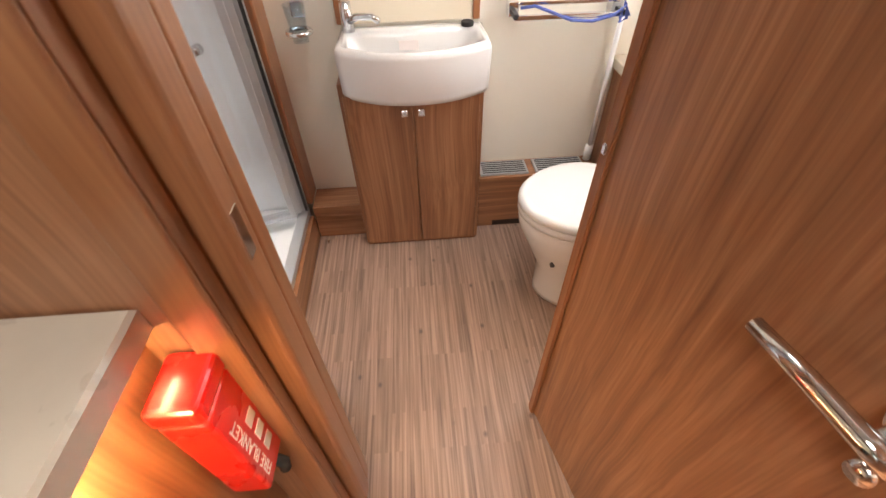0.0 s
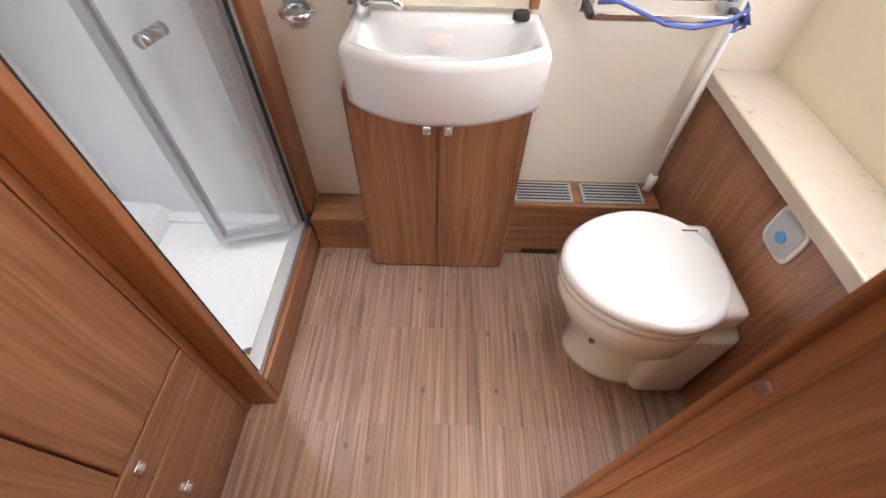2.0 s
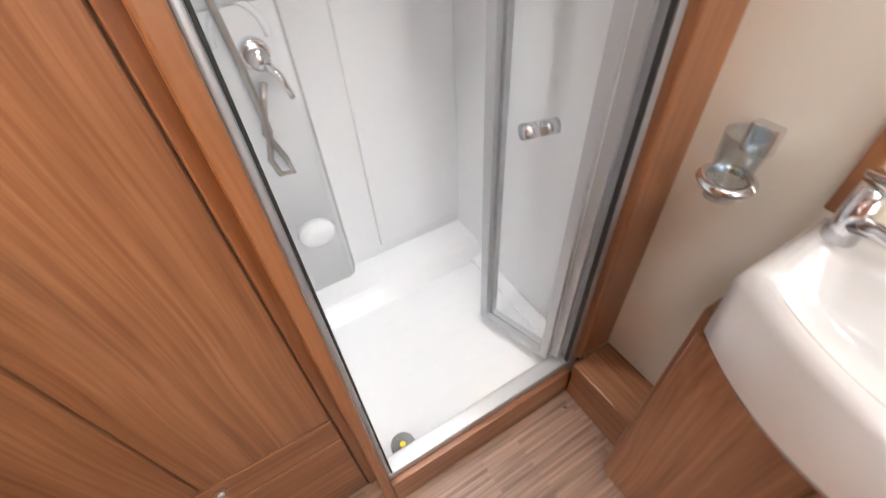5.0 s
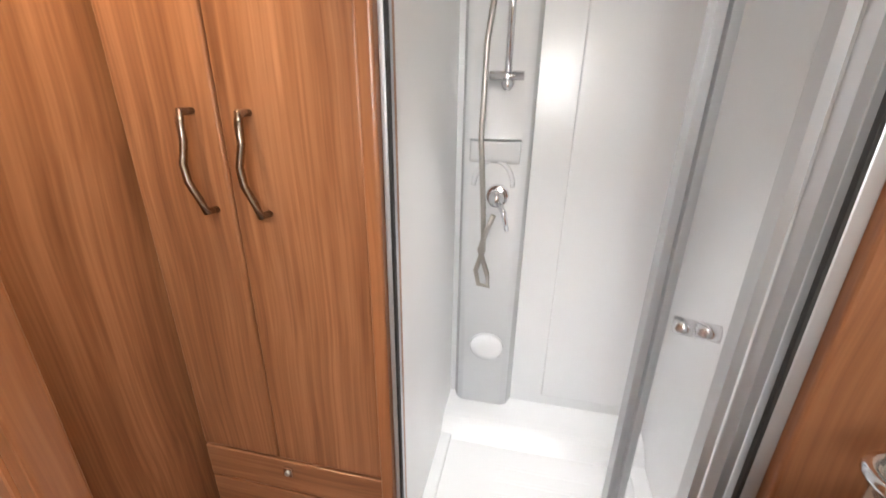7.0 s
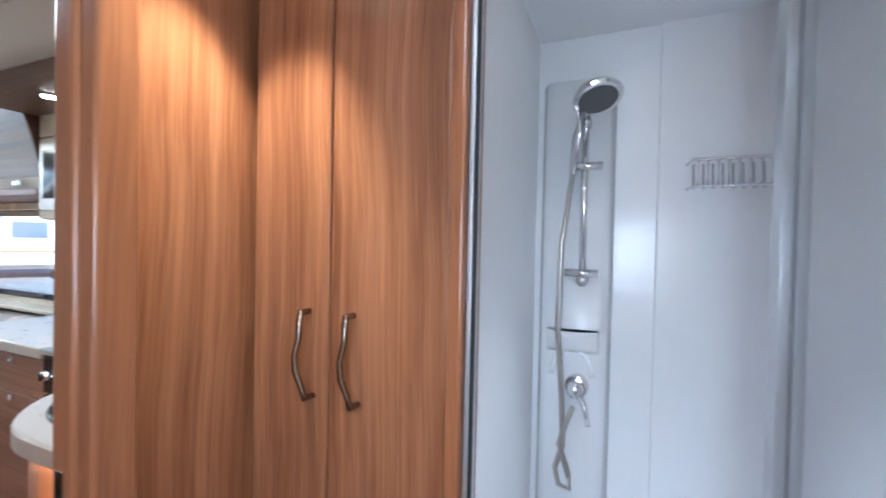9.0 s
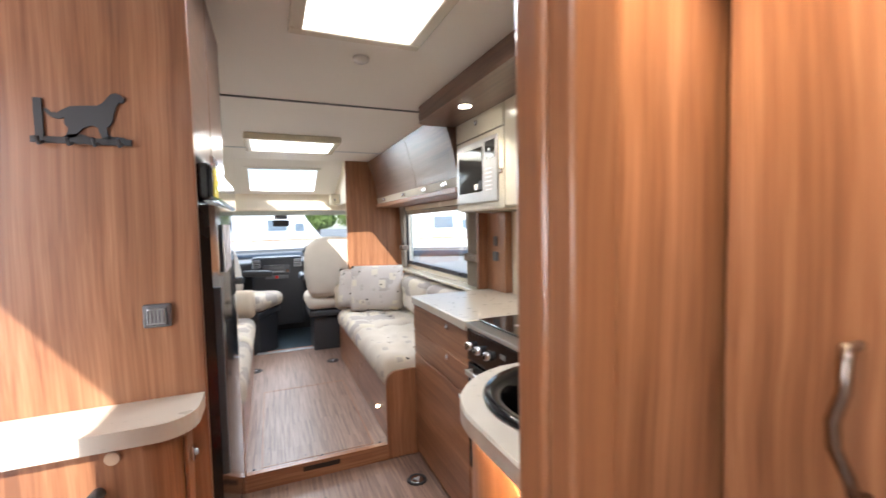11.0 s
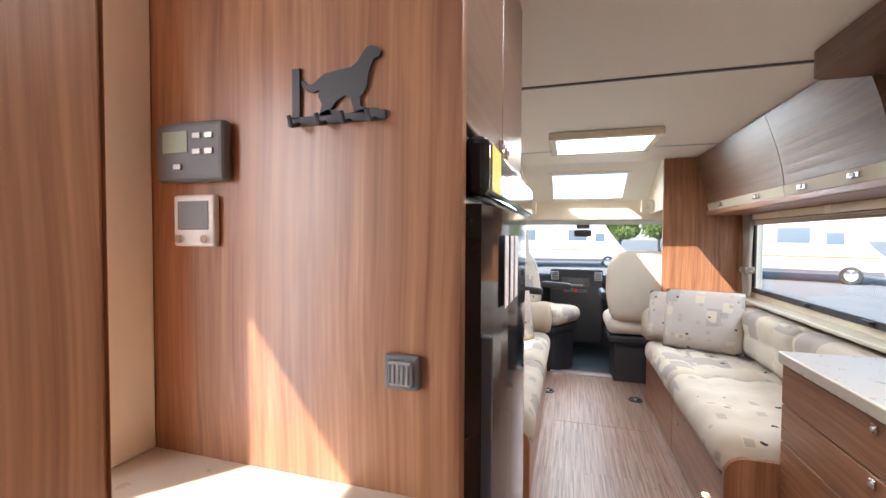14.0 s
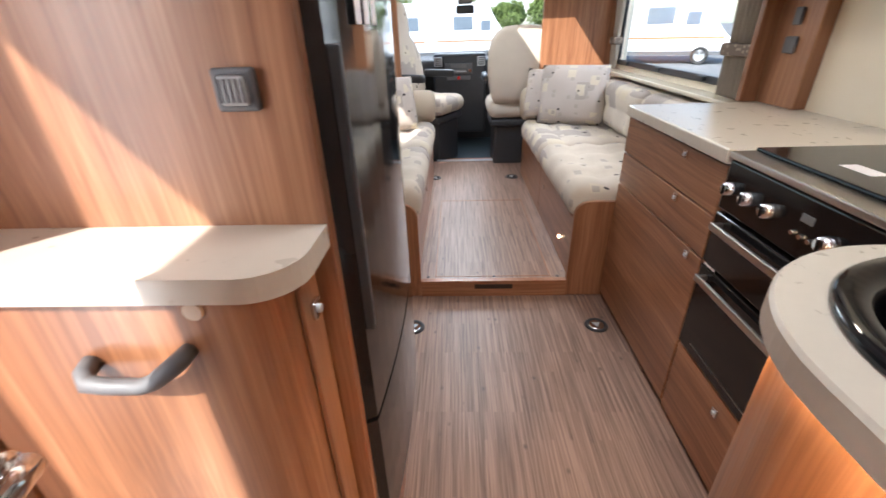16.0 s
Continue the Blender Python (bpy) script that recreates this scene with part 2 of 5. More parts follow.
BLUE = mat("blue_cord", (0.09, 0.13, 0.42), 0.7, vary=0.2, scale=60)
YELLOW = mat("yellow_sticker", (0.78, 0.62, 0.03), 0.5, vary=0.04)
LCD = mat("lcd_green", (0.27, 0.31, 0.24), 0.3, vary=0.05)
LCDGREY = mat("lcd_grey", (0.16, 0.16, 0.16), 0.3, vary=0.05)
CABFLOOR = mat("cab_rubber_mat", (0.06, 0.085, 0.10), 0.7, vary=0.2, scale=8, bump=0.3)
MARKS = ((1.0, (1, 1, 1), 0.42, (0.40, 0.35, 0.31), 1.0), (1.6, (1, 1, 1), 0.32, (0.60, 0.53, 0.41), 1.0), (2.6, (1, 1, 1), 0.22, (0.43, 0.38, 0.33), 1.0), (2.1, (1, 1.6, 1), 0.15, (0.06, 0.05, 0.055), 0.0))
CLOTH = patterned("seat_cloth", (0.56, 0.49, 0.405), MARKS, 4.6)
CUSHION = patterned("cushion_cloth", (0.50, 0.44, 0.39), MARKS, 7.0)
PLAINCLOTH = mat("cream_seat_cover", (0.62, 0.55, 0.46), 0.95, vary=0.07, scale=9, bump=0.4, spec=0.1)
SUEDE = mat("beige_suede", (0.50, 0.42, 0.32), 0.95, vary=0.08, scale=9, bump=0.4, spec=0.1)
CURTAIN = mat("grey_beige_curtain", (0.60, 0.53, 0.44), 0.95, vary=0.08, scale=12, bump=0.3, spec=0.1)
BAND = patterned("curtain_band", (0.20, 0.16, 0.13), ((1.0, (1, 1, 1), 0.3, (0.45, 0.38, 0.3), 1.0),), 60)
GLASS = clear("glass")
FROSTED = mat("frosted_pane", (0.85, 0.87, 0.9), 0.4, vary=0.02)
FROSTED.node_tree.nodes["Principled BSDF"].inputs["Transmission Weight"].default_value = 0.9
FROSTED.node_tree.nodes["Principled BSDF"].inputs["Roughness"].default_value = 0.9
TINTED = clear("tinted_acrylic", (0.92, 0.96, 0.98))
DIFFUSE = glow("lamp_lens", (1.0, 0.9, 0.72), 14)
LED = glow("led_lens", (1.0, 0.75, 0.45), 25)
ASPHALT = mat("pale_tarmac", (0.20, 0.20, 0.20), 0.9, vary=0.25, scale=1.5, bump=0.3)
LEAF = mat("leaves", (0.12, 0.17, 0.035), 0.7, vary=0.5, scale=3)
BARK = mat("bark", (0.12, 0.09, 0.07), 0.9, vary=0.3, scale=20)
COACH = mat("white_coachwork", (0.80, 0.81, 0.83), 0.2, vary=0.02, scale=2, coat=0.4)
# blue-grey base colour stands for the sky mirrored in the parked vehicles' windows
SKYPANE = mat("painted_sky_pane", (0.16, 0.20, 0.25), 0.1, vary=0.15, scale=1.5, coat=0.5)

# ---------------------------------------------------------------- building blocks


def bm_box(bm, lims, bevel=0.0, seg=2):
    x0, x1, y0, y1, z0, z1 = lims
    r = bmesh.ops.create_cube(bm, size=1.0, matrix=Matrix.LocRotScale(((x0 + x1) / 2, (y0 + y1) / 2, (z0 + z1) / 2), None, (abs(x1 - x0), abs(y1 - y0), abs(z1 - z0))))
    if bevel:
        edges = list({e for v in r["verts"] for e in v.link_edges})
        bmesh.ops.bevel(bm, geom=edges, offset=bevel, segments=seg, affect='EDGES', profile=0.5)
    return bm


def bm_prism(bm, pts, axis, a, b):
    """Extrude an outline of two coordinates along an axis from a to b."""
    def at(p, h):
        return {"z": (p[0], p[1], h), "x": (h, p[0], p[1]), "y": (p[0], h, p[1])}[axis]
    lo = [bm.verts.new(at(p, a)) for p in pts]
    hi = [bm.verts.new(at(p, b)) for p in pts]
    k = len(pts)
    for i in range(k):
        bm.faces.new((lo[i], lo[(i + 1) % k], hi[(i + 1) % k], hi[i]))
    bm.faces.new(lo)
    bm.faces.new(hi)
    return bm


def bm_loft(bm, rings, caps=(True, True)):
    vs = [[bm.verts.new(p) for p in r] for r in rings]
    k = len(rings[0])
    for a, b in zip(vs, vs[1:]):
        for i in range(k):
            bm.faces.new((a[i], a[(i + 1) % k], b[(i + 1) % k], b[i]))
    if caps[0]:
        bm.faces.new(vs[0])
    if caps[1]:
        bm.faces.new(vs[-1])
    return bm


def oval(cx, cy, z, rx, ry, power=2.0, k=36):
    out = []
    for i in range(k):
        a = 2 * math.pi * i / k
        c, s = math.cos(a), math.sin(a)
        out.append((cx + rx * math.copysign(abs(c) ** (2 / power), c), cy + ry * math.copysign(abs(s) ** (2 / power), s), z))
    return out


def bm_tube(bm, pts, r, k=10):
    """A round bar along a line of points."""
    pts = [Vector(p) for p in pts]
    rings = []
    up = Vector((0.31, 0.22, 0.93))
    for i, p in enumerate(pts):
        d = (pts[min(i + 1, len(pts) - 1)] - pts[max(i - 1, 0)]).normalized()
        u = d.cross(up).normalized()
        v = d.cross(u)
        rr = r[i] if isinstance(r, (list, tuple)) else r
        rings.append([p + (u * math.cos(2 * math.pi * j / k) + v * math.sin(2 * math.pi * j / k)) * rr for j in range(k)])
    return bm_loft(bm, rings)


def mesh_of(name, bm, material, smooth=False):
    bmesh.ops.recalc_face_normals(bm, faces=bm.faces)
    me = bpy.data.meshes.new(name)
    bm.to_mesh(me)
    bm.free()
    me.materials.append(material)
    if smooth:
        me.polygons.foreach_set("use_smooth", [True] * len(me.polygons))
    return me


def whole(name, bm, material, label="", category="", group="", kind="", smooth=False):
    """A thing that is one mesh."""
    return tagged(new(name, mesh_of(name, bm, material, smooth)), label, category, group, kind)


def holder(name, at, label="", category="", group="", kind=""):
    ob = new(name)
    ob.empty_display_size = 0.05
    ob.location = at
    return tagged(ob, label, category, group, kind)


def part(name, bm, material, parent, label="", smooth=False):
    ob = new(name, mesh_of(name, bm, material, smooth))
    ob.parent = parent
    if parent.data is None:
        ob.matrix_parent_inverse = Matrix.Translation(parent.location).inverted()
    if label:
        ob["label"] = label
    return ob


def box(name, lims, material, parent=None, bevel=0.002, seg=2, label="", category="", group="", kind="", smooth=False):
    bm = bm_box(bmesh.new(), lims, bevel, seg)
    if parent is None:
        return whole(name, bm, material, label, category, group, kind, smooth)
    return part(name, bm, material, parent, label, smooth)


def tube(name, pts, r, material, parent=None, label="", category="", k=10, group=""):
    bm = bm_tube(bmesh.new(), pts, r, k)
    if parent is None:
        return whole(name, bm, material, label, category, group, smooth=True)
    return part(name, bm, material, parent, label, True)


def disc(name, centre, axis, r, depth, material, parent=None, label="", k=28):
    c = Vector(centre)
    d = {"x": Vector((depth, 0, 0)), "y": Vector((0, depth, 0)), "z": Vector((0, 0, depth))}[axis]
    bm = bmesh.new()
    u = {"x": Vector((0, 1, 0)), "y": Vector((1, 0, 0)), "z": Vector((1, 0, 0))}[axis]
    v = d.normalized().cross(u)
    ring = [u * math.cos(2 * math.pi * i / k) + v * math.sin(2 * math.pi * i / k) for i in range(k)]
    bm_loft(bm, [[c + q * r for q in ring], [c + d * 0.75 + q * r for q in ring], [c + d + q * r * 0.93 for q in ring]])
    return part(name, bm, material, parent, label) if parent else whole(name, bm, material, label)


def wall_with_holes(name, axis, at, thick, span, heights, holes, material, label):
    """An upright wall across an axis, with rectangular openings (a0, a1, z0, z1) right through it."""
    cuts = sorted({span[0], span[1], *[h[0] for h in holes], *[h[1] for h in holes]})
    levels = sorted({heights[0], heights[1], *[h[2] for h in holes], *[h[3] for h in holes]})
    bm = bmesh.new()
    solid = {}
    for i in range(len(cuts) - 1):
        for j in range(len(levels) - 1):
            a, z = (cuts[i] + cuts[i + 1]) / 2, (levels[j] + levels[j + 1]) / 2
            solid[i, j] = not any(h[0] < a < h[1] and h[2] < z < h[3] for h in holes)
    def pt(a, z, t):
        return {"x": (at + t, a, z), "y": (a, at + t, z), "z": (a, z, at + t)}[axis]
    def face(*q):
        bm.faces.new([bm.verts.new(p) for p in q])
    for (i, j), s in solid.items():
        if not s:
            continue
        a0, a1, z0, z1 = cuts[i], cuts[i + 1], levels[j], levels[j + 1]
        for t in (0, thick):
            face(pt(a0, z0, t), pt(a1, z0, t), pt(a1, z1, t), pt(a0, z1, t))
        for di, dj, q in ((-1, 0, ((a0, z0), (a0, z1))), (1, 0, ((a1, z0), (a1, z1))), (0, -1, ((a0, z0), (a1, z0))), (0, 1, ((a0, z1), (a1, z1)))):
            if not solid.get((i + di, j + dj), False):
                face(pt(*q[0], 0), pt(*q[1], 0), pt(*q[1], thick), pt(*q[0], thick))
    bmesh.ops.remove_doubles(bm, verts=bm.verts, dist=1e-5)
    return whole(name, bm, material, label, kind="structure")


def knob(parent, x, y, z, facing):
    """A small square push-button catch. facing: unit step out of the panel."""
    dx, dy = facing
    s = 0.011
    if dx:
        body = box("catch", (x, x + dx * 0.007, y - s, y + s, z - s * 1.15, z + s * 1.15), CHROME, parent, 0.002, label="square chrome catch")
        disc("button", (x + dx * 0.007, y, z), "x", 0.006, dx * 0.004, ALU, body)
    else:
        body = box("catch", (x - s, x + s, y, y + dy * 0.007, z - s * 1.15, z + s * 1.15), CHROME, parent, 0.002, label="square chrome catch")
        disc("button", (x, y + dy * 0.007, z), "y", 0.006, dy * 0.004, ALU, body)
    return body


def pillow(name, size, material, m, label, category, group=""):
    """A square scatter cushion: puffed middle, pinched seams."""
    w, h, d = size
    bm = bmesh.new()
    k = 14
    grid = {}
    for side in (1, -1):
        for i in range(k + 1):
            for j in range(k + 1):
                u, v = 2 * i / k - 1, 2 * j / k - 1
                rim = (1 - u * u) * (1 - v * v)
                shrink = 1 - 0.06 * (u * u + v * v - u * u * v * v)
                wob = 0.012 * noise.noise((u * 2.1, v * 2.1, side * 3.0 + w * 9))
                grid[side, i, j] = bm.verts.new((u * w / 2 * shrink, v * h / 2 * shrink, side * (d / 2 * max(rim, 0) ** 0.45) + wob * (rim > 0)))
        for i in range(k):
            for j in range(k):
                bm.faces.new((grid[side, i, j], grid[side, i + 1, j], grid[side, i + 1, j + 1], grid[side, i, j + 1]))
    bmesh.ops.remove_doubles(bm, verts=bm.verts, dist=1e-5)
    ob = whole(name, bm, material, label, category, group, smooth=True)
    ob.matrix_basis = m
    return ob


def tufted(bm, lims, cols, rows, axis_up, puff=0.02, bevel=0.05):
    """A padded slab with soft corners and pulled-in buttons across its top or front face."""
    bm_box(bm, lims, bevel, 4)
    bmesh.ops.subdivide_edges(bm, edges=[e for e in bm.edges if e.calc_length() > 0.1], cuts=14, use_grid_fill=True)
    x0, x1, y0, y1, z0, z1 = lims
    for v in bm.verts:
        if axis_up == "z":
            u, w, out = (v.co.x - x0) / (x1 - x0), (v.co.y - y0) / (y1 - y0), (v.co.z - z0) / (z1 - z0)
        else:
            u, w, out = (v.co.z - z0) / (z1 - z0), (v.co.y - y0) / (y1 - y0), 1.0
        wave = abs(math.sin(math.pi * u * cols)) ** 0.6 * 0.4 + abs(math.sin(math.pi * w * rows)) ** 0.5 * 0.6
        bulge = puff * (wave - 0.6) + 0.006 * noise.noise(v.co * 6)
        if out > 0.45:
            if axis_up == "z":
                v.co.z += bulge
            else:
                v.co.x += bulge * (1 if axis_up == "x" else -1)
    return bm


# ---------------------------------------------------------------- structure
W, E, REAR, CEILZ, STEP = -1.31, 0.83, 1.70, 1.95, 0.088
box("floor", (W, E, -1.352, REAR, -0.05, 0), FLOOR, bevel=0, label="streaked brown strip vinyl floor", kind="structure")
box("floor_lounge", (W, E, -3.52, -1.375, -0.05, STEP), FLOOR, bevel=0, label="raised lounge floor in brown strip vinyl", kind="structure")
box("step_riser", (-0.605, 0.119, -1.375, -1.352, 0, STEP - 0.006), WOOD_X, bevel=0.001, label="walnut riser of the low step", kind="structure")
box("step_trim", (-0.605, 0.119, -1.38, -1.348, STEP - 0.006, STEP + 0.003), WOOD_EDGE, bevel=0.002, label="thin step nosing strip", kind="structure")
box("floor_cab", (-1.2, 0.75, -4.75, -3.52, -0.05, 0.03), CABFLOOR, bevel=0, label="dark blue-grey rubber cab floor", kind="structure")
wall_with_holes("wall_west", "x", W, -0.05, (-3.9, 1.75), (-0.05, CEILZ), [(-3.08, -1.62, 0.94, 1.46)], CREAM, "cream wallboard with a long side window")
wall_with_holes("wall_east", "x", E, 0.05, (-3.9, 1.75), (-0.05, CEILZ), [(0.485, 1.0, 0.02, 1.85), (1.06, 1.50, 0.93, 1.55), (-3.0, -1.7, 0.94, 1.46)], CREAM, "cream wallboard with entrance opening and windows")
wall_with_holes("wall_rear", "y", REAR, 0.05, (W - 0.05, E + 0.05), (-0.05, CEILZ), [], WASHWALL, "pale cream washroom rear wall")
# the third opening is invented, made for the washroom's fill lamp
wall_with_holes("ceiling", "z", CEILZ, 0.06, (W - 0.05, E + 0.05), (-3.3, 1.75),
                [(-0.51, -0.15, -0.50, -0.05), (-0.50, 0.06, -2.62, -2.18), (-0.05, 0.35, 0.95, 1.35)], CEIL, "off-white board ceiling with roof lights")
for y in (-1.345, -2.72):
    box("ceiling_trim", (W + 0.3, E, y - 0.008, y + 0.008, CEILZ - 0.006, CEILZ), ALU if y < -2 else GREY, bevel=0.001, label="slim joint strip across the ceiling", kind="structure")

# washroom partition: straight beside the wardrobe, slanting across the doorway to the entrance wall
HINGE, JAMB = Vector((0.205, 0.725, 0)), Vector((-0.287, 0.515, 0))
box("wall_partition", (W, -0.318, 0.465, 0.4915, 0, CEILZ), WOOD_Z, label="walnut partition beside the wardrobe", kind="structure")


def slanted(name, a, b, thick, z0, z1, material, label, kind="structure", parent=None):
    d = (b - a).normalized()
    n = Vector((-d.y, d.x, 0)) * thick
    bm = bm_prism(bmesh.new(), [tuple(p[:2]) for p in (a, b, b + n, a + n)], "z", z0, z1)
    if parent:
        return part(name, bm, material, parent, label)
    return whole(name, bm, material, label, kind=kind)


slant = (HINGE - JAMB).normalized()
slanted("wall_slanted", HINGE + slant * 0.035, Vector((0.83, 0.725 + 0.625 * slant.y / slant.x, 0)), -0.028, 0, CEILZ, WOOD_Z, "slanted walnut partition behind the entrance")
slanted("wall_over_door", JAMB, HINGE, 0.03, 1.83, CEILZ, WOOD_X, "walnut panel over the washroom door")
frame_ob = holder("door_frame", JAMB, "dark walnut frame of the washroom door", kind="structure")
bm = bm_box(bmesh.new(), (-0.345, -0.285, 0.497, 0.552, 0, CEILZ - 0.002), 0.01, 3)
part("jamb", bm, WOOD_EDGE, frame_ob)
box("stop_bead", (-0.345, -0.288, 0.5525, 0.59, 0, CEILZ - 0.002), WOOD_EDGE, frame_ob, 0.006, 3)
box("cover_strip", (-0.372, -0.318, 0.456, 0.4645, 0, CEILZ - 0.002), WOOD_EDGE, frame_ob, 0.003, 2)
slanted("jamb", HINGE, HINGE + slant * 0.035, -0.035, 0, CEILZ - 0.002, WOOD_EDGE, "", parent=frame_ob)
box("strike_plate", (-0.2855, -0.2835, 0.512, 0.532, 0.93, 1.0), CHROME, frame_ob, 0.001, label="small chrome strike plate")

# recessed lamp over the wardrobe; the shower one is added to house the fill
for lx, ly, lz, lr, lab in ((-0.45, 0.66, CEILZ - 0.001, 0.034, "small recessed spotlight over the wardrobe"), (-0.80, 1.28, 1.9145, 0.03, "small round lamp added in the shower roof as fill")):
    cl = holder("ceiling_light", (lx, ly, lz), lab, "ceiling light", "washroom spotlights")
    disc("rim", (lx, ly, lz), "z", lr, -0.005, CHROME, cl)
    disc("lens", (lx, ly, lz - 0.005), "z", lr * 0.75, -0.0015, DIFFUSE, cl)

# washroom door, swung open into the corridor
door = holder("door_1", HINGE, "open walnut washroom door with chrome lever", "door", kind="structure")
FREE = Vector((0.322, 0.203, 0))
dway = (FREE - HINGE).normalized()
dn = Vector((dway.y, -dway.x, 0))
if dn.x > 0:
    dn = -dn


def on_door(along, out, z):
    p = HINGE + dway * along + dn * out
    return (p.x, p.y, z)


def door_slab(name, a0, a1, o0, o1, z0, z1, material, label=""):
    bm = bm_prism(bmesh.new(), [on_door(a, o, 0)[:2] for a, o in ((a0, o0), (a1, o0), (a1, o1), (a0, o1))], "z", z0, z1)
    bmesh.ops.bevel(bm, geom=list(bm.edges), offset=0.003, segments=2, affect='EDGES')
    return part(name, bm, material, door, label)


door_slab("leaf", 0.012, 0.53, -0.028, 0.0, 0.015, 1.82, WOOD_Z)
door_slab("lipping", 0.5305, 0.536, -0.028, 0.0, 0.015, 1.82, WOOD_EDGE, "orange-brown edge strip")
door_slab("edge_bead", 0.014, 0.034, 0.0005, 0.010, 0.015, 1.82, WOOD_EDGE, "rounded orange-brown bead along the hinges")
door_slab("door_catch", 0.018, 0.030, 0.0105, 0.016, 0.921, 0.941, CHROME, "small chrome door catch")
rose = tube("door_handle", [on_door(0.475, 0.0, 0.93), on_door(0.475, 0.012, 0.93)], 0.027, CHROME, door, "chrome lever handle", k=24)
tube("neck", [on_door(0.475, 0.012, 0.93), on_door(0.475, 0.048, 0.93)], 0.019, CHROME, rose, k=20)
tube("lever", [on_door(0.485, 0.055, 0.93), on_door(0.46, 0.058, 0.932), on_door(0.41, 0.056, 0.934), on_door(0.345, 0.05, 0.93)], [0.012, 0.011, 0.010, 0.009], CHROME, rose)
tube("lock_knob", [on_door(0.475, 0.0, 0.86), on_door(0.475, 0.02, 0.86)], 0.012, CHROME, door, k=16)

# skirting box between shower and basin unit
box("baseboard", (-0.545, -0.33, 1.573, REAR, 0, 0.12), WOOD_X, bevel=0.002, label="walnut skirting box under the rear wall", kind="structure")
box("trim", (-0.545, -0.33, 1.565, REAR, 0.12, 0.17), WOOD_X, bevel=0.004, label="walnut cap on the skirting box", kind="structure")

# ---------------------------------------------------------------- washroom
# shower cubicle
sh = holder("shower_cubicle", (-0.9, 1.27, 0), "white moulded shower cubicle with bifold glass door", "shower")
SX0, SX1, SY0, SY1 = -1.235, -0.575, 0.975, 1.625
part("tray", bm_box(bmesh.new(), (SX0, SX1, SY0, SY1, 0.02, 0.115), 0.006), SHOWER, sh, "white shower tray")
box("tray_rim", (SX0, SX1, SY0, SY0 + 0.04, 0.1155, 0.128), SHOWER, sh, 0.005, 3)
box("tray_rim", (SX0, SX1, SY1 - 0.05, SY1, 0.1155, 0.128), SHOWER, sh, 0.005, 3)
bm = bmesh.new()
bm_prism(bm, [(SX0, 0.116), (SX0 + 0.17, 0.116), (SX0 + 0.135, 0.158), (SX0 + 0.12, 0.168), (SX0 + 0.10, 0.172), (SX0, 0.176)], "y", SY0 + 0.002, SY1 - 0.002)
part("tray_ledge", bm, SHOWER, sh, "raised rear step of the tray")
for i in range(7):
    box("tray_rib", (-1.0 + i * 0.05, -0.988 + i * 0.05, 1.17, 1.46, 0.1152, 0.1160), SHOWER, sh, 0.001)
ring = disc("drain", (-0.625, 1.065, 0.1155), "z", 0.032, 0.005, CHROME, sh, "chrome drain with brass screw")
disc("screw", (-0.625, 1.065, 0.1205), "z", 0.008, 0.003, YELLOW, ring)
box("back_lining", (SX0 - 0.03, SX0, SY0 - 0.03, SY1 + 0.03, 0.02, 1.93), SHOWER, sh, 0)
box("side_lining", (SX0, -0.642, SY0 - 0.03 + 0.031, SY0 + 0.004, 0.02, 1.93), SHOWER, sh, 0)
box("side_lining", (SX0, -0.60, SY1, SY1 + 0.03, 0.02, 1.93), SHOWER, sh, 0)
box("facet", (SX0, SX0 + 0.012, 1.30, SY1, 0.22, 1.93), SHOWER, sh, 0.005)
box("head_lining", (SX0, -0.6, SY0, SY1, 1.915, 1.935), SHOWER, sh, 0.003)
# moulded column for mixer and shelves
col = part("column", bm_prism(bmesh.new(), [(SX0, 0.995), (SX0 + 0.035, 1.01), (SX0 + 0.045, 1.03), (SX0 + 0.045, 1.16), (SX0 + 0.035, 1.18), (SX0, 1.195)], "z", 0.18, 1.78), SHOWER, sh, "moulded white service column", True)
XC = SX0 + 0.045
for z in (1.08,):
    bm = bm_loft(bmesh.new(), [[(XC + (q[0] - XC) * s, q[1], z + dz) for q in [(XC + 0.042 * math.sin(math.pi * i / 12), 1.095 - 0.07 * math.cos(math.pi * i / 12)) for i in range(13)]] for s, dz in ((0.1, -0.06), (0.55, -0.045), (0.9, -0.02), (1.0, 0.0), (0.96, 0.004), (0.8, -0.004))])
    part("soap_shelf", bm, SHOWER, sh, "rounded moulded soap shelf", True)
bm = bm_loft(bmesh.new(), [[(XC + d, p[0], p[1]) for p in oval(1.105, 0.42, 0, 0.055 * s, 0.045 * s)] for d, s in ((-0.002, 1.0), (0.02, 0.97), (0.035, 0.8), (0.04, 0.4))])
part("cup_boss", bm, SHOWER, sh, "rounded moulded boss", True)
bm = bmesh.new()
bm_tube(bm, [(XC + 0.004, 1.095 + 0.055 * math.cos(math.pi * i / 12), 0.955 + 0.075 * math.sin(math.pi * i / 12)) for i in range(13)], 0.007)
part("niche_moulding", bm, SHOWER, sh, "", True)
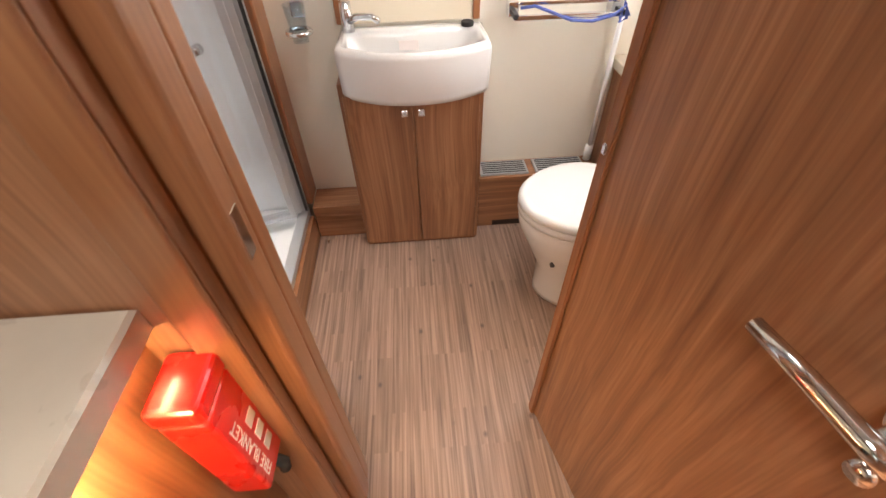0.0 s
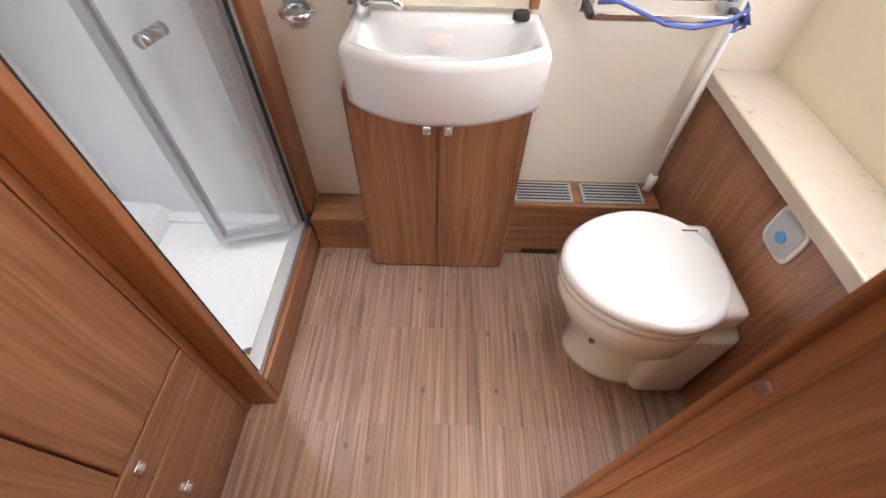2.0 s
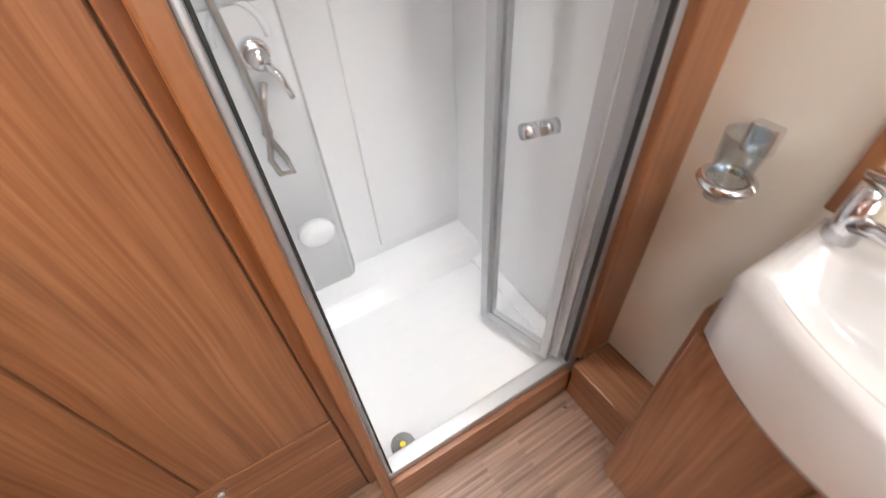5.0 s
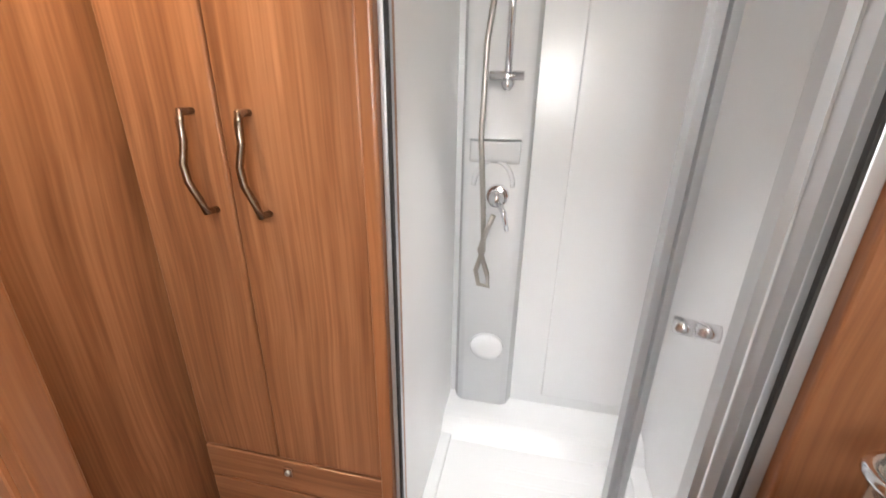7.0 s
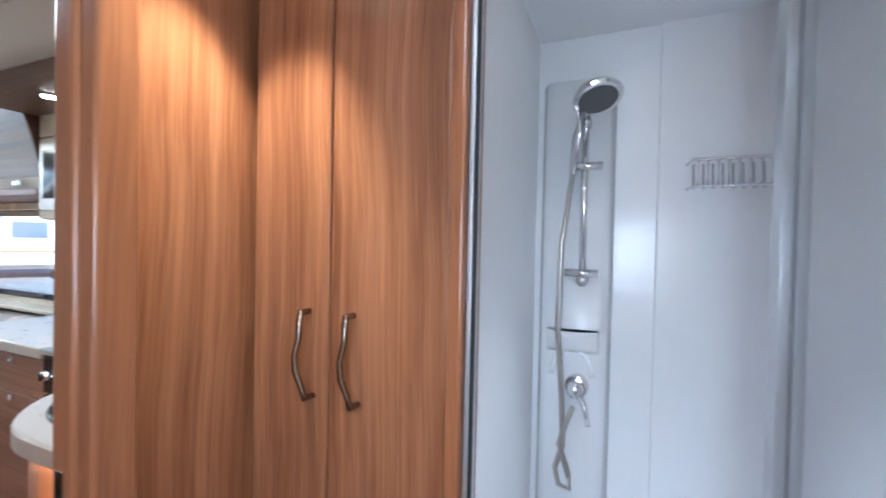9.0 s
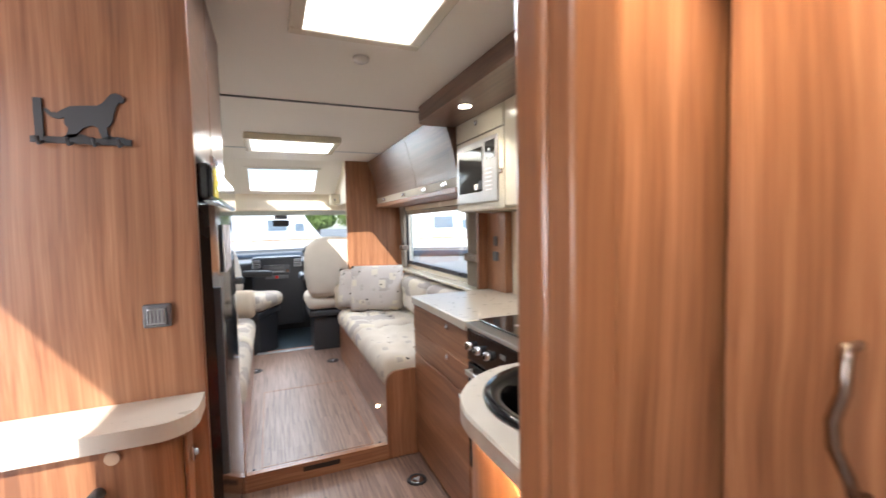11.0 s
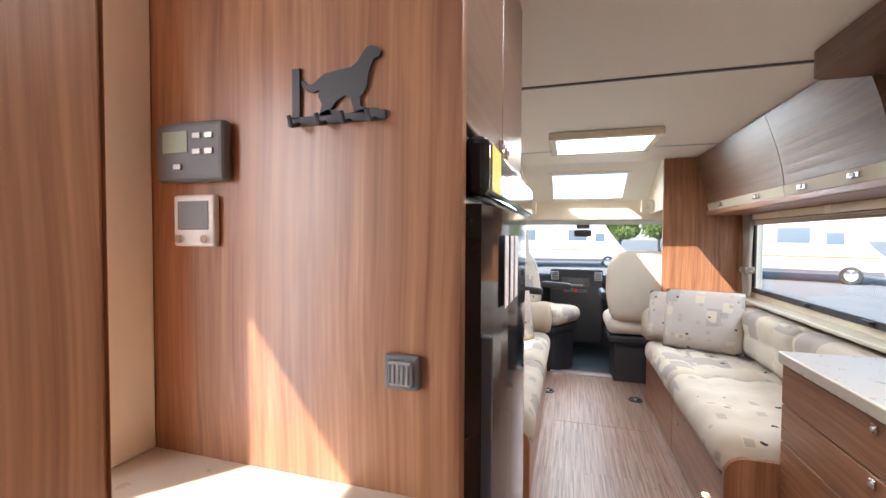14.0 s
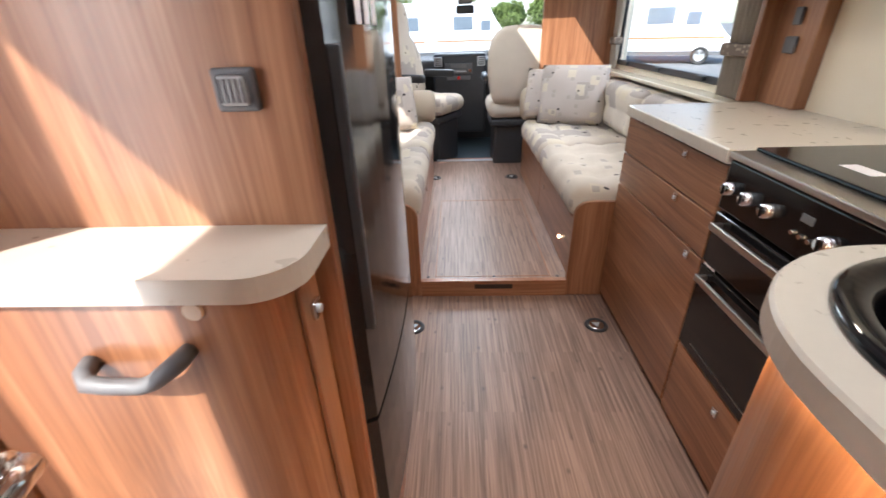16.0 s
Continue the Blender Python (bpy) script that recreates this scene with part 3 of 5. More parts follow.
# mixer, riser rail and head
mix = holder("shower_mixer", (XC, 1.06, 0.93), "chrome lever shower mixer on the white column", "mixer tap")
disc("base", (XC, 1.075, 0.93), "x", 0.032, 0.02, CHROME, mix)
tube("body", [(XC + 0.02, 1.075, 0.93), (XC + 0.065, 1.075, 0.93)], [0.024, 0.020], CHROME, mix, k=18)
tube("lever", [(XC + 0.055, 1.08, 0.925), (XC + 0.075, 1.10, 0.90), (XC + 0.08, 1.112, 0.85)], [0.010, 0.008, 0.006], CHROME, mix)
rail = holder("shower_rail", (XC, 1.08, 1.25), "chrome shower riser rail with hand shower", "shower rail")
tube("rail", [(XC + 0.04, 1.085, 1.24), (XC + 0.04, 1.085, 1.70)], 0.009, CHROME, rail)
for z in (1.255, 1.68):
    tube("bracket", [(XC, 1.085, z), (XC + 0.052, 1.085, z)], 0.014, CHROME, rail, k=14)
tube("clamp", [(XC + 0.04, 1.04, 1.275), (XC + 0.04, 1.125, 1.275)], 0.011, CHROME, rail, k=14)
tube("clamp", [(XC + 0.045, 1.05, 1.56), (XC + 0.045, 1.13, 1.56)], 0.011, CHROME, rail, k=14)
tube("grip", [(XC + 0.05, 1.055, 1.54), (XC + 0.055, 1.065, 1.64), (XC + 0.075, 1.08, 1.70)], [0.010, 0.012, 0.014], CHROME, rail, "chrome hand shower grip")
hd = bm_loft(bmesh.new(), [oval(0, 0, -0.010, 0.058, 0.058), oval(0, 0, -0.004, 0.063, 0.063), oval(0, 0, 0.008, 0.058, 0.058), oval(0, 0, 0.018, 0.030, 0.030)])
hd.transform(look((XC + 0.095, 1.115, 1.725), (XC + 0.22, 1.19, 1.43)))
spray = part("shower_head", hd, CHROME, rail, "round chrome spray head")
face = bm_loft(bmesh.new(), [oval(0, 0, -0.0105, 0.048, 0.048), oval(0, 0, -0.0125, 0.046, 0.046)])
face.transform(look((XC + 0.095, 1.115, 1.725), (XC + 0.22, 1.19, 1.43)))
part("spray_face", face, GREY, spray, "grey nozzle plate")
tube("hose", [(XC + 0.05, 1.055, 1.54), (XC + 0.045, 1.03, 1.35), (XC + 0.04, 1.025, 1.12), (XC + 0.04, 1.04, 0.93), (XC + 0.035, 1.045, 0.80), (XC + 0.03, 1.025, 0.73), (XC + 0.03, 1.035, 0.685), (XC + 0.03, 1.065, 0.68),
              (XC + 0.03, 1.06, 0.72), (XC + 0.035, 1.035, 0.80), (XC + 0.04, 1.055, 0.87), (XC + 0.04, 1.07, 0.91)], 0.0075, STEEL, rail, "ribbed chrome hose")
# wire rack
rack = holder("wire_rack", (SX0, 1.39, 1.53), "small chrome wire soap rack on the shower wall", "soap rack")
for z in (1.535, 1.60):
    tube("wire", [(SX0 + 0.012, 1.295, z), (SX0 + 0.085, 1.30, z), (SX0 + 0.085, 1.49, z), (SX0 + 0.012, 1.495, z)], 0.0035, CHROME, rack)
for i in range(9):
    y = 1.31 + i * 0.0215
    tube("wire", [(SX0 + 0.012, y, 1.60), (SX0 + 0.02, y, 1.535), (SX0 + 0.085, y, 1.535), (SX0 + 0.085, y, 1.60)], 0.0025, CHROME, rack)
mix.location.y += 0.035
rail.location.y += 0.035
rail.location.z -= 0.03
rack.location += Vector((0, 0.072, -0.065))
# frame and bifold door
bif = holder("bifold_shower_door", (-0.57, 1.5, 0.16), "folded bifold shower door in satin aluminium frame", "shower door")
for y, x0, x1, wide in ((0.9985, -0.60, -0.565, 0.009), (1.565, -0.60, -0.565, 0.022)):
    box("upright", (x0, x1, y, y + wide, 0.158, 1.90), ALU, bif, 0.003)
    box("seal", (x1 - 0.009, x1 + 0.002, y + (wide + 0.0005 if y < 1.2 else -0.006), y + (wide + 0.0045 if y < 1.2 else -0.0005), 0.16, 1.895), RUBBER, bif, 0.001, label="black rubber seal")
box("head_rail", (-0.60, -0.565, 0.9985, 1.587, 1.9005, 1.925), ALU, bif, 0.003)
box("track", (-0.605, -0.563, 0.9985, 1.588, 0.1255, 0.1575), ALU, bif, 0.004, label="white-grey bottom track")


def glazed(a, b, z0=0.17, z1=1.89):
    a, b = Vector((*a, 0)), Vector((*b, 0))
    d = (b - a).normalized()
    n = Vector((-d.y, d.x, 0)) * 0.009
    def bar(p, q, zz0, zz1):
        return bm_prism(bmesh.new(), [tuple(v[:2]) for v in (p - n, q - n, q + n, p + n)], "z", zz0, zz1)
    leaf = part("door_leaf", bar(a, a + d * 0.022, z0, z1), ALU, bif)
    part("stile", bar(b - d * 0.022, b, z0, z1), ALU, leaf)
    part("bottom_rail", bar(a + d * 0.0225, b - d * 0.0225, z0, z0 + 0.016), ALU, leaf)
    part("top_rail", bar(a + d * 0.0225, b - d * 0.0225, z1 - 0.016, z1), ALU, leaf)
    n *= 0.3
    pane = part("pane", bar(a + d * 0.0225, b - d * 0.0225, z0 + 0.017, z1 - 0.017), GLASS, leaf, "clear acrylic pane")
    pane.visible_shadow = False
    return leaf


glazed((-0.585, 1.548), (-0.825, 1.475))
lf = glazed((-0.825, 1.452), (-0.60, 1.52))
tube("door_knob", [(-0.75, 1.480, 0.822), (-0.742, 1.510, 0.822)], 0.016, CHROME, lf, "chrome shower door knob", k=18)
tube("door_knob", [(-0.741, 1.514, 0.822), (-0.731, 1.552, 0.822)], 0.016, CHROME, lf, k=18)
# posts and sill of the cubicle
box("shower_post", (-0.64, -0.55, 0.974, 0.998, 0, CEILZ - 0.002), WOOD_EDGE, bevel=0.005, seg=3, label="square walnut post between wardrobe and shower", kind="structure")
box("shower_post_rear", (-0.60, -0.545, 1.588, REAR, 0.171, CEILZ - 0.002), WOOD_EDGE, bevel=0.006, seg=3, label="walnut post at the rear of the shower", kind="structure")
box("shower_sill", (-0.60, -0.548, 0.9985, 1.572, 0, 0.124), WOOD_Y, bevel=0.002, label="walnut upstand below the shower tray", kind="structure")

# basin and vanity cabinet
van = holder("vanity_cabinet", (-0.09, 1.6, 0), "walnut two-door vanity cabinet under the basin", "cabinet")
box("body", (-0.335, 0.148, 1.512, REAR, 0, 0.705), WOOD_Z, van, 0.003)
box("plinth", (-0.325, 0.138, 1.504, 1.5115, 0.0, 0.012), WOOD_EDGE, van, 0)
for x0, x1, kx in ((-0.322, -0.0965, -0.122), (-0.0915, 0.134, -0.066)):
    d = box("door", (x0, x1, 1.496, 1.511, 0.014, 0.668), WOOD_Z, van, 0.003)
    knob(d, kx, 1.496, 0.605, (0, -1))


def basin_outline(z, inset=0.0, squeeze=1.0, lift=0.0):
    cx, half, back = -0.0785, 0.2415 - inset, 1.697 - inset
    pts = []
    k = 26
    for i in range(k + 1):
        u = -1 + 2 * i / k
        y = 1.497 - 0.077 * (1 - abs(u) ** 2.2) + inset
        pts.append((cx + u * half * squeeze, y + lift, z))
    for i in range(11):
        u = 1 - 2 * i / 10
        pts.append((cx + u * half * squeeze, back, z))
    return pts


ba = holder("wash_basin", (-0.08, 1.6, 0.7), "white bow-fronted wash basin with chrome tap", "basin")
rings = [basin_outline(0.652, 0.03, 0.97), basin_outline(0.66, 0.012), basin_outline(0.68, 0.004), basin_outline(0.80, 0.0), basin_outline(0.816, 0.004), basin_outline(0.822, 0.014)]
def bowl(z, s):
    cx, cy = -0.065, 1.565
    return [(cx + (p[0] - cx) * s, cy + (p[1] - cy) * s, z) for p in basin_outline(z, 0.018)]
rings += [[(p[0], min(p[1], 1.645), p[2]) for p in bowl(0.820, 0.97)]]
rings += [[(p[0], min(p[1], 1.64), p[2]) for p in bowl(0.80, 0.93)], [(p[0], min(p[1], 1.632), p[2]) for p in bowl(0.74, 0.83)], [(p[0], min(p[1], 1.62), p[2]) for p in bowl(0.715, 0.6)], [(p[0], min(p[1], 1.60), p[2]) for p in bowl(0.71, 0.1)]]
part("bowl", bm_loft(bmesh.new(), rings), CERAMIC, ba, "", True)
disc("plug_hole", (-0.01, 1.53, 0.712), "z", 0.02, 0.004, CHROME, ba)
box("sticker", (-0.125, -0.06, 1.618, 1.6205, 0.765, 0.795), PRINT, ba, 0.0005, label="small white warning sticker")
tap = tube("tap", [(-0.285, 1.655, 0.82), (-0.285, 1.655, 0.905)], [0.021, 0.018], CHROME, ba, "chrome mixer tap", k=18)
tube("spout", [(-0.285, 1.65, 0.85), (-0.25, 1.63, 0.868), (-0.20, 1.605, 0.873), (-0.18, 1.597, 0.862)], [0.013, 0.011, 0.010, 0.011], CHROME, tap)
bm = bm_box(bmesh.new(), (-0.012, 0.012, -0.02, 0.12, -0.006, 0.006), 0.005, 3)
bm.transform(pose(-0.285, 1.655, 0.918, 14, 0, -120))
part("lever", bm, CHROME, tap, "", True)
disc("basin_plug", (0.104, 1.652, 0.8225), "z", 0.021, 0.014, RUBBER, None, "black rubber basin plug on the rim")
bpy.data.objects["basin_plug"]["category"] = "plug"
# panel over the basin in a walnut frame
mir = holder("basin_splashback", (-0.08, 1.69, 0.87), "beige panel in walnut frame above the basin", "splashback")
box("panel", (-0.30, 0.125, 1.690, 1.6985, 0.83, 1.22), CREAM, mir, 0.001)
for x in (-0.325, 0.126):
    box("frame_side", (x, x + 0.024, 1.684, 1.6985, 0.83, 1.22), WOOD_EDGE, mir, 0.003)
box("frame_top", (-0.325, 0.15, 1.68, 1.6985, 1.22, 1.26), WOOD_X, mir, 0.003)
# tumbler in its holder
th = holder("tumbler_holder", (-0.44, 1.66, 0.83), "glass tumbler in chrome ring on the wall", "tumbler holder")
box("plate", (-0.462, -0.418, 1.675, 1.6985, 0.86, 0.91), CHROME, th, 0.005)
bm = bm_tube(bmesh.new(), [(-0.44 + 0.036 * math.cos(a / 12 * math.pi), 1.638 + 0.036 * math.sin(a / 12 * math.pi), 0.83) for a in range(24)] + [(-0.404, 1.638, 0.83)], 0.008)
part("ring", bm, CHROME, th, "", True)
gl = part("tumbler", bm_loft(bmesh.new(), [oval(-0.44, 1.638, 0.80, 0.025, 0.025), oval(-0.44, 1.638, 0.91, 0.033, 0.033), oval(-0.44, 1.638, 0.91, 0.030, 0.030), oval(-0.44, 1.638, 0.805, 0.022, 0.022)]), TINTED, th, "clear glass tumbler", True)
gl.visible_shadow = False

# heater vents
hv = holder("heater_box", (0.38, 1.63, 0), "walnut heater box with aluminium grilles on top", "heater box")
box("body", (0.15, 0.655, 1.573, REAR, 0.0, 0.262), WOOD_X, hv, 0.003)
box("slot", (0.225, 0.36, 1.5705, 1.573, 0.005, 0.03), GAP, hv, 0)
for x0, x1 in ((0.165, 0.365), (0.395, 0.605)):
    g = box("grille", (x0, x1, 1.585, 1.68, 0.262, 0.272), ALU, hv, 0.002, label="aluminium louvred grille")
    for i in range(6):
        box("slot", (x0 + 0.01, x1 - 0.01, 1.592 + i * 0.0145, 1.598 + i * 0.0145, 0.2722, 0.2735), DARK, g, 0)

# service box behind the toilet
sb = holder("toilet_surround", (0.74, 1.35, 0), "walnut toilet surround with a cream shelf on top", "panel")
box("front", (0.668, 0.69, 0.93, REAR, 0, 0.648), WOOD_Z, sb, 0.002)
box("side", (0.6905, E, 0.99, 1.02, 0, 0.648), WOOD_Z, sb, 0.002)
box("shelf", (0.648, E, 0.95, REAR, 0.648, 0.688), TOP, sb, 0.006, 3)
bm = bm_loft(bmesh.new(), [[(0.668 - d, p[0], p[1]) for p in oval(1.17, 0.595, 0, 0.052 * s, 0.056 * s, 4.0)] for d, s in ((0, 1), (0.006, 1), (0.008, 0.93))])
cp = part("flush_panel", bm, WHITE, sb, "rounded white flush control panel", True)
part("panel_face", bm_loft(bmesh.new(), [[(0.6595 - d, p[0], p[1]) for p in oval(1.17, 0.595, 0, 0.042, 0.046, 4.0)] for d in (0, 0.001)]), mat("panel_grey", (0.45, 0.48, 0.52), 0.4), cp)
disc("flush_button", (0.6585, 1.17, 0.587), "x", 0.014, -0.004, mat("blue_button", (0.08, 0.32, 0.70), 0.4), cp, "blue flush button")

# toilet: egg-shaped bowl that faces across the room
toi = holder("toilet", (0.45, 1.2, 0), "white cassette toilet with closed lid", "toilet")
def egg(z, s, cx=0.428, cy=1.195, rx=0.198, ry=0.178, tip=0.12, cut=1.0):
    out = []
    for i in range(48):
        a = 2 * math.pi * i / 48
        c, q = math.cos(a), math.sin(a)
        x = rx * c * s
        w = ry * (1 + tip * c) * q * s
        x = min(x, rx * cut)
        out.append((cx + x, cy + w, z))
    return out
part("pedestal", bm_loft(bmesh.new(), [egg(0.0, 0.86, 0.49, 1.20, 0.19, 0.155), egg(0.02, 0.85, 0.49, 1.20, 0.19, 0.155), egg(0.14, 0.80, 0.475, 1.20, 0.185, 0.15), egg(0.26, 0.92, 0.455), egg(0.34, 0.99, 0.433), egg(0.385, 1.0), egg(0.392, 0.97)]), WHITE, toi, "", True)
box("rear_block", (0.50, 0.667, 1.04, 1.36, 0, 0.36), WHITE, toi, 0.03, 4, smooth=True)
box("hinge_block", (0.535, 0.640, 1.055, 1.34, 0.362, 0.449), WHITE, toi, 0.025, 4, smooth=True)
part("seat", bm_loft(bmesh.new(), [egg(0.394, 0.985), egg(0.398, 1.02), egg(0.415, 1.025), egg(0.42, 1.0)]), WHITE, toi, "", True)
part("lid", bm_loft(bmesh.new(), [egg(0.421, 0.995), egg(0.426, 1.03), egg(0.442, 1.03), egg(0.452, 0.985), egg(0.4535, 0.93), egg(0.451, 0.90), egg(0.453, 0.86), egg(0.456, 0.3)]), WHITE, toi, "closed white toilet lid", True)
box("lid_line", (0.55, 0.59, 1.30, 1.304, 0.455, 0.4565), GREY, toi, 0)
box("blade_lever", (0.33, 0.345, 1.085, 1.10, 0.23, 0.27), GREY, toi, 0.003)

# folding airer with cord
air = holder("folding_airer", (0.42, 1.66, 0.86), "chrome folding towel rail tied with blue cord", "towel rail")
for x in (0.255, 0.60):
    box("bracket", (x - 0.018, x + 0.018, 1.65, 1.6985, 0.84, 0.885), CHROME if x < 0.4 else ALU, air, 0.004)
    box("hinge", (x - 0.008, x + 0.008, 1.60, 1.65, 0.845, 0.862), DARK, air, 0.002)
box("bar", (0.25, 0.625, 1.60, 1.618, 0.842, 0.858), CHROME, air, 0.003)
box("bar", (0.27, 0.60, 1.64, 1.65, 0.875, 0.887), CHROME, air, 0.003)
cord = [(0.27, 1.62, 0.875), (0.31, 1.60, 0.885), (0.36, 1.595, 0.868), (0.43, 1.59, 0.842), (0.50, 1.592, 0.836), (0.57, 1.595, 0.85), (0.60, 1.59, 0.88), (0.612, 1.592, 0.84), (0.59, 1.588, 0.83), (0.598, 1.60, 0.89), (0.615, 1.585, 0.85), (0.585, 1.59, 0.845)]
tube("cord", cord, 0.005, BLUE, air, "loosely knotted blue cord")
tube("waste_pipe", [(0.628, 1.655, 0.30), (0.628, 1.66, 0.84)], 0.009, WHITE, label="thin white pipe up the wall", category="pipe")
tube("pipe_socket", [(0.628, 1.655, 0.273), (0.628, 1.655, 0.34)], 0.016, WHITE, label="white pipe socket at the heater grille", category="pipe fitting")
# washroom window
ww = holder("window_1", (E, 1.28, 0.93), "dark-framed washroom window", kind="structure")
for lims in ((0.812, 0.832, 1.06, 1.50, 0.93, 0.965), (0.812, 0.832, 1.06, 1.50, 1.515, 1.55), (0.812, 0.832, 1.06, 1.095, 0.9655, 1.5145), (0.812, 0.832, 1.465, 1.50, 0.9655, 1.5145)):
    box("window_frame", lims, DARK, ww, 0.008, 3)
p = box("pane", (0.84, 0.848, 1.095, 1.465, 0.965, 1.515), FROSTED, ww, 0)
box("window_catch", (0.80, 0.829, 1.545, 1.565, 0.955, 0.985), WHITE, label="small white clip beside the washroom window", category="clip")

# wardrobe
wd = holder("wardrobe", (-0.95, 0.68, 0), "walnut double wardrobe with bow handles and drawers", "wardrobe")
box("carcass", (W, -0.642, 0.504, 0.973, 0, CEILZ - 0.003), WOOD_Z, wd, 0)
for y0, y1, hy in ((0.508, 0.699, 0.654), (0.703, 0.946, 0.758)):
    d = box("door", (-0.641, -0.622, y0, y1, 0.435, 1.93), WOOD_Z, wd, 0.004)
    hb = tube("handle", [(-0.622, hy, 1.18), (-0.597, hy, 1.18), (-0.592, hy + 0.001, 1.165), (-0.590, hy + 0.002, 1.135), (-0.588, hy - 0.006, 1.10), (-0.588, hy - 0.004, 1.07), (-0.592, hy + 0.008, 1.04), (-0.597, hy + 0.012, 1.018), (-0.622, hy + 0.012, 1.015)], [0.006, 0.007, 0.0065, 0.006, 0.0065, 0.0065, 0.006, 0.007, 0.006], BRONZE, d, "curved bronze-chrome bow handle")
box("end_stile", (-0.641, -0.624, 0.949, 0.973, 0.0, 1.93), WOOD_EDGE, wd, 0.003)
for z0, z1, kz in ((0.335, 0.428, 0.40), (0.02, 0.330, 0.205)):
    d = box("drawer", (-0.641, -0.622, 0.508, 0.946, z0, z1), WOOD_Y, wd, 0.003)
    knob(d, -0.622, 0.722, kz, (1, 0))
whole("floor_screw", bm_loft(bmesh.new(), [oval(-0.506, 1.534, 0.0, 0.007, 0.007), oval(-0.506, 1.534, 0.004, 0.005, 0.005)]), CHROME, "tiny brass screw head on the floor", "screw")
# ---------------------------------------------------------------- entrance cupboard and fridge
cup = holder("entrance_cupboard", (0.45, 0.03, 0), "walnut entrance cupboard with stone-effect top", "cupboard")
def shelf_line(x0, x1, y0, y1, r, k=8):
    pts = [(x1, y0), (x1, y1)]
    for i in range(k + 1):
        a = math.pi / 2 + math.pi / 2 * i / k
        pts.append((x0 + r + r * math.cos(a), y1 - r + r * math.sin(a)))
    pts.append((x0, y0))
    return pts
part("body", bm_prism(bmesh.new(), shelf_line(0.125, E - 0.002, -0.035, 0.076, 0.06), "z", 0.0, 0.968), WOOD_Z, cup)
bm = bm_prism(bmesh.new(), shelf_line(0.095, E - 0.002, -0.038, 0.092, 0.062), "z", 0.970, 1.0)
part("worktop", bm, TOP, cup, "stone-effect laminate top with rounded corner")
tube("grab_handle", [(0.356, 0.076, 0.882), (0.355, 0.092, 0.878), (0.346, 0.102, 0.872), (0.32, 0.104, 0.870), (0.285, 0.104, 0.870), (0.268, 0.103, 0.876), (0.246, 0.100, 0.892), (0.238, 0.092, 0.897), (0.236, 0.076, 0.898)], [0.011, 0.0115, 0.011, 0.0095, 0.0095, 0.010, 0.011, 0.011, 0.010], GREY, cup, "grey moulded grab handle")
box("side_door", (0.118, 0.1245, -0.030, 0.028, 0.05, 0.945), WOOD_Z, cup, 0.002)
knob(cup, 0.1175, 0.0, 0.90, (-1, 0))
disc("cover_cap", (0.215, 0.0762, 0.952), "y", 0.011, 0.004, mat("beige_cap", (0.50, 0.36, 0.25), 0.4), cup, "round beige cover cap")

box("wall_entrance_return", (0.575, E - 0.001, -0.0375, 0.098, 1.001, CEILZ - 0.003), CREAM, bevel=0.004, label="cream lined return beside the entrance", kind="structure")

fh = holder("fridge_housing", (0.45, -0.4, 0), "tall walnut fridge housing with top locker", "housing")
box("side_panel", (0.092, E - 0.002, -0.06, -0.0385, 0, CEILZ - 0.002), WOOD_Z, fh, 0.002)
box("far_panel", (0.11, E - 0.002, -0.745, -0.725, STEP * 0, CEILZ - 0.002), WOOD_Z, fh, 0.002)
box("plinth", (0.10, 0.13, -0.7245, -0.0605, 0, 0.27), WOOD_Y, fh, 0.002)
for y0, y1 in ((-0.385, -0.066), (-0.72, -0.39)):
    d = box("locker_door", (0.098, 0.116, y0, y1, 1.475, 1.94), WOOD_SHADE, fh, 0.006, 3)
    knob(d, 0.098, (y0 if y0 > -0.5 else y1) + (0.03 if y0 > -0.5 else -0.03), 1.50, (-1, 0))
fr = holder("fridge", (0.3, -0.4, 0.28), "tall black fridge with bowed glossy doors", "fridge")
box("cabinet", (0.097, 0.70, -0.715, -0.0625, 0.28, 1.46), BLACK, fr, 0.004)
box("control_strip", (0.066, 0.0965, -0.715, -0.066, 1.38, 1.455), BLACK, fr, 0.01, 3)
def bowed(z0, z1):
    pts = [(0.096, -0.066)]
    for i in range(13):
        u = i / 12
        pts.append((0.088 - 0.028 * math.sin(math.pi * (0.12 + 0.86 * u)) ** 0.8, -0.075 - 0.64 * u))
    pts.append((0.096, -0.715))
    return bm_prism(bmesh.new(), pts, "z", z0, z1)
part("fridge_door", bowed(0.615, 1.37), FRIDGE, fr, "bowed black upper door", False)
part("freezer_door", bowed(0.285, 0.605), FRIDGE, fr, "bowed black lower door", False)
box("grip", (0.062, 0.08, -0.095, -0.080, 0.8, 1.2), DARK, fr, 0.003)
box("yellow_label", (0.0645, 0.0658, -0.16, -0.09, 1.388, 1.448), YELLOW, fr, 0.0003, label="yellow warning sticker")
for y in (-0.2, -0.26, -0.32):
    box("white_tag", (0.0600, 0.0612, y - 0.018, y + 0.018, 1.22, 1.33), PRINT, fr, 0.0003)

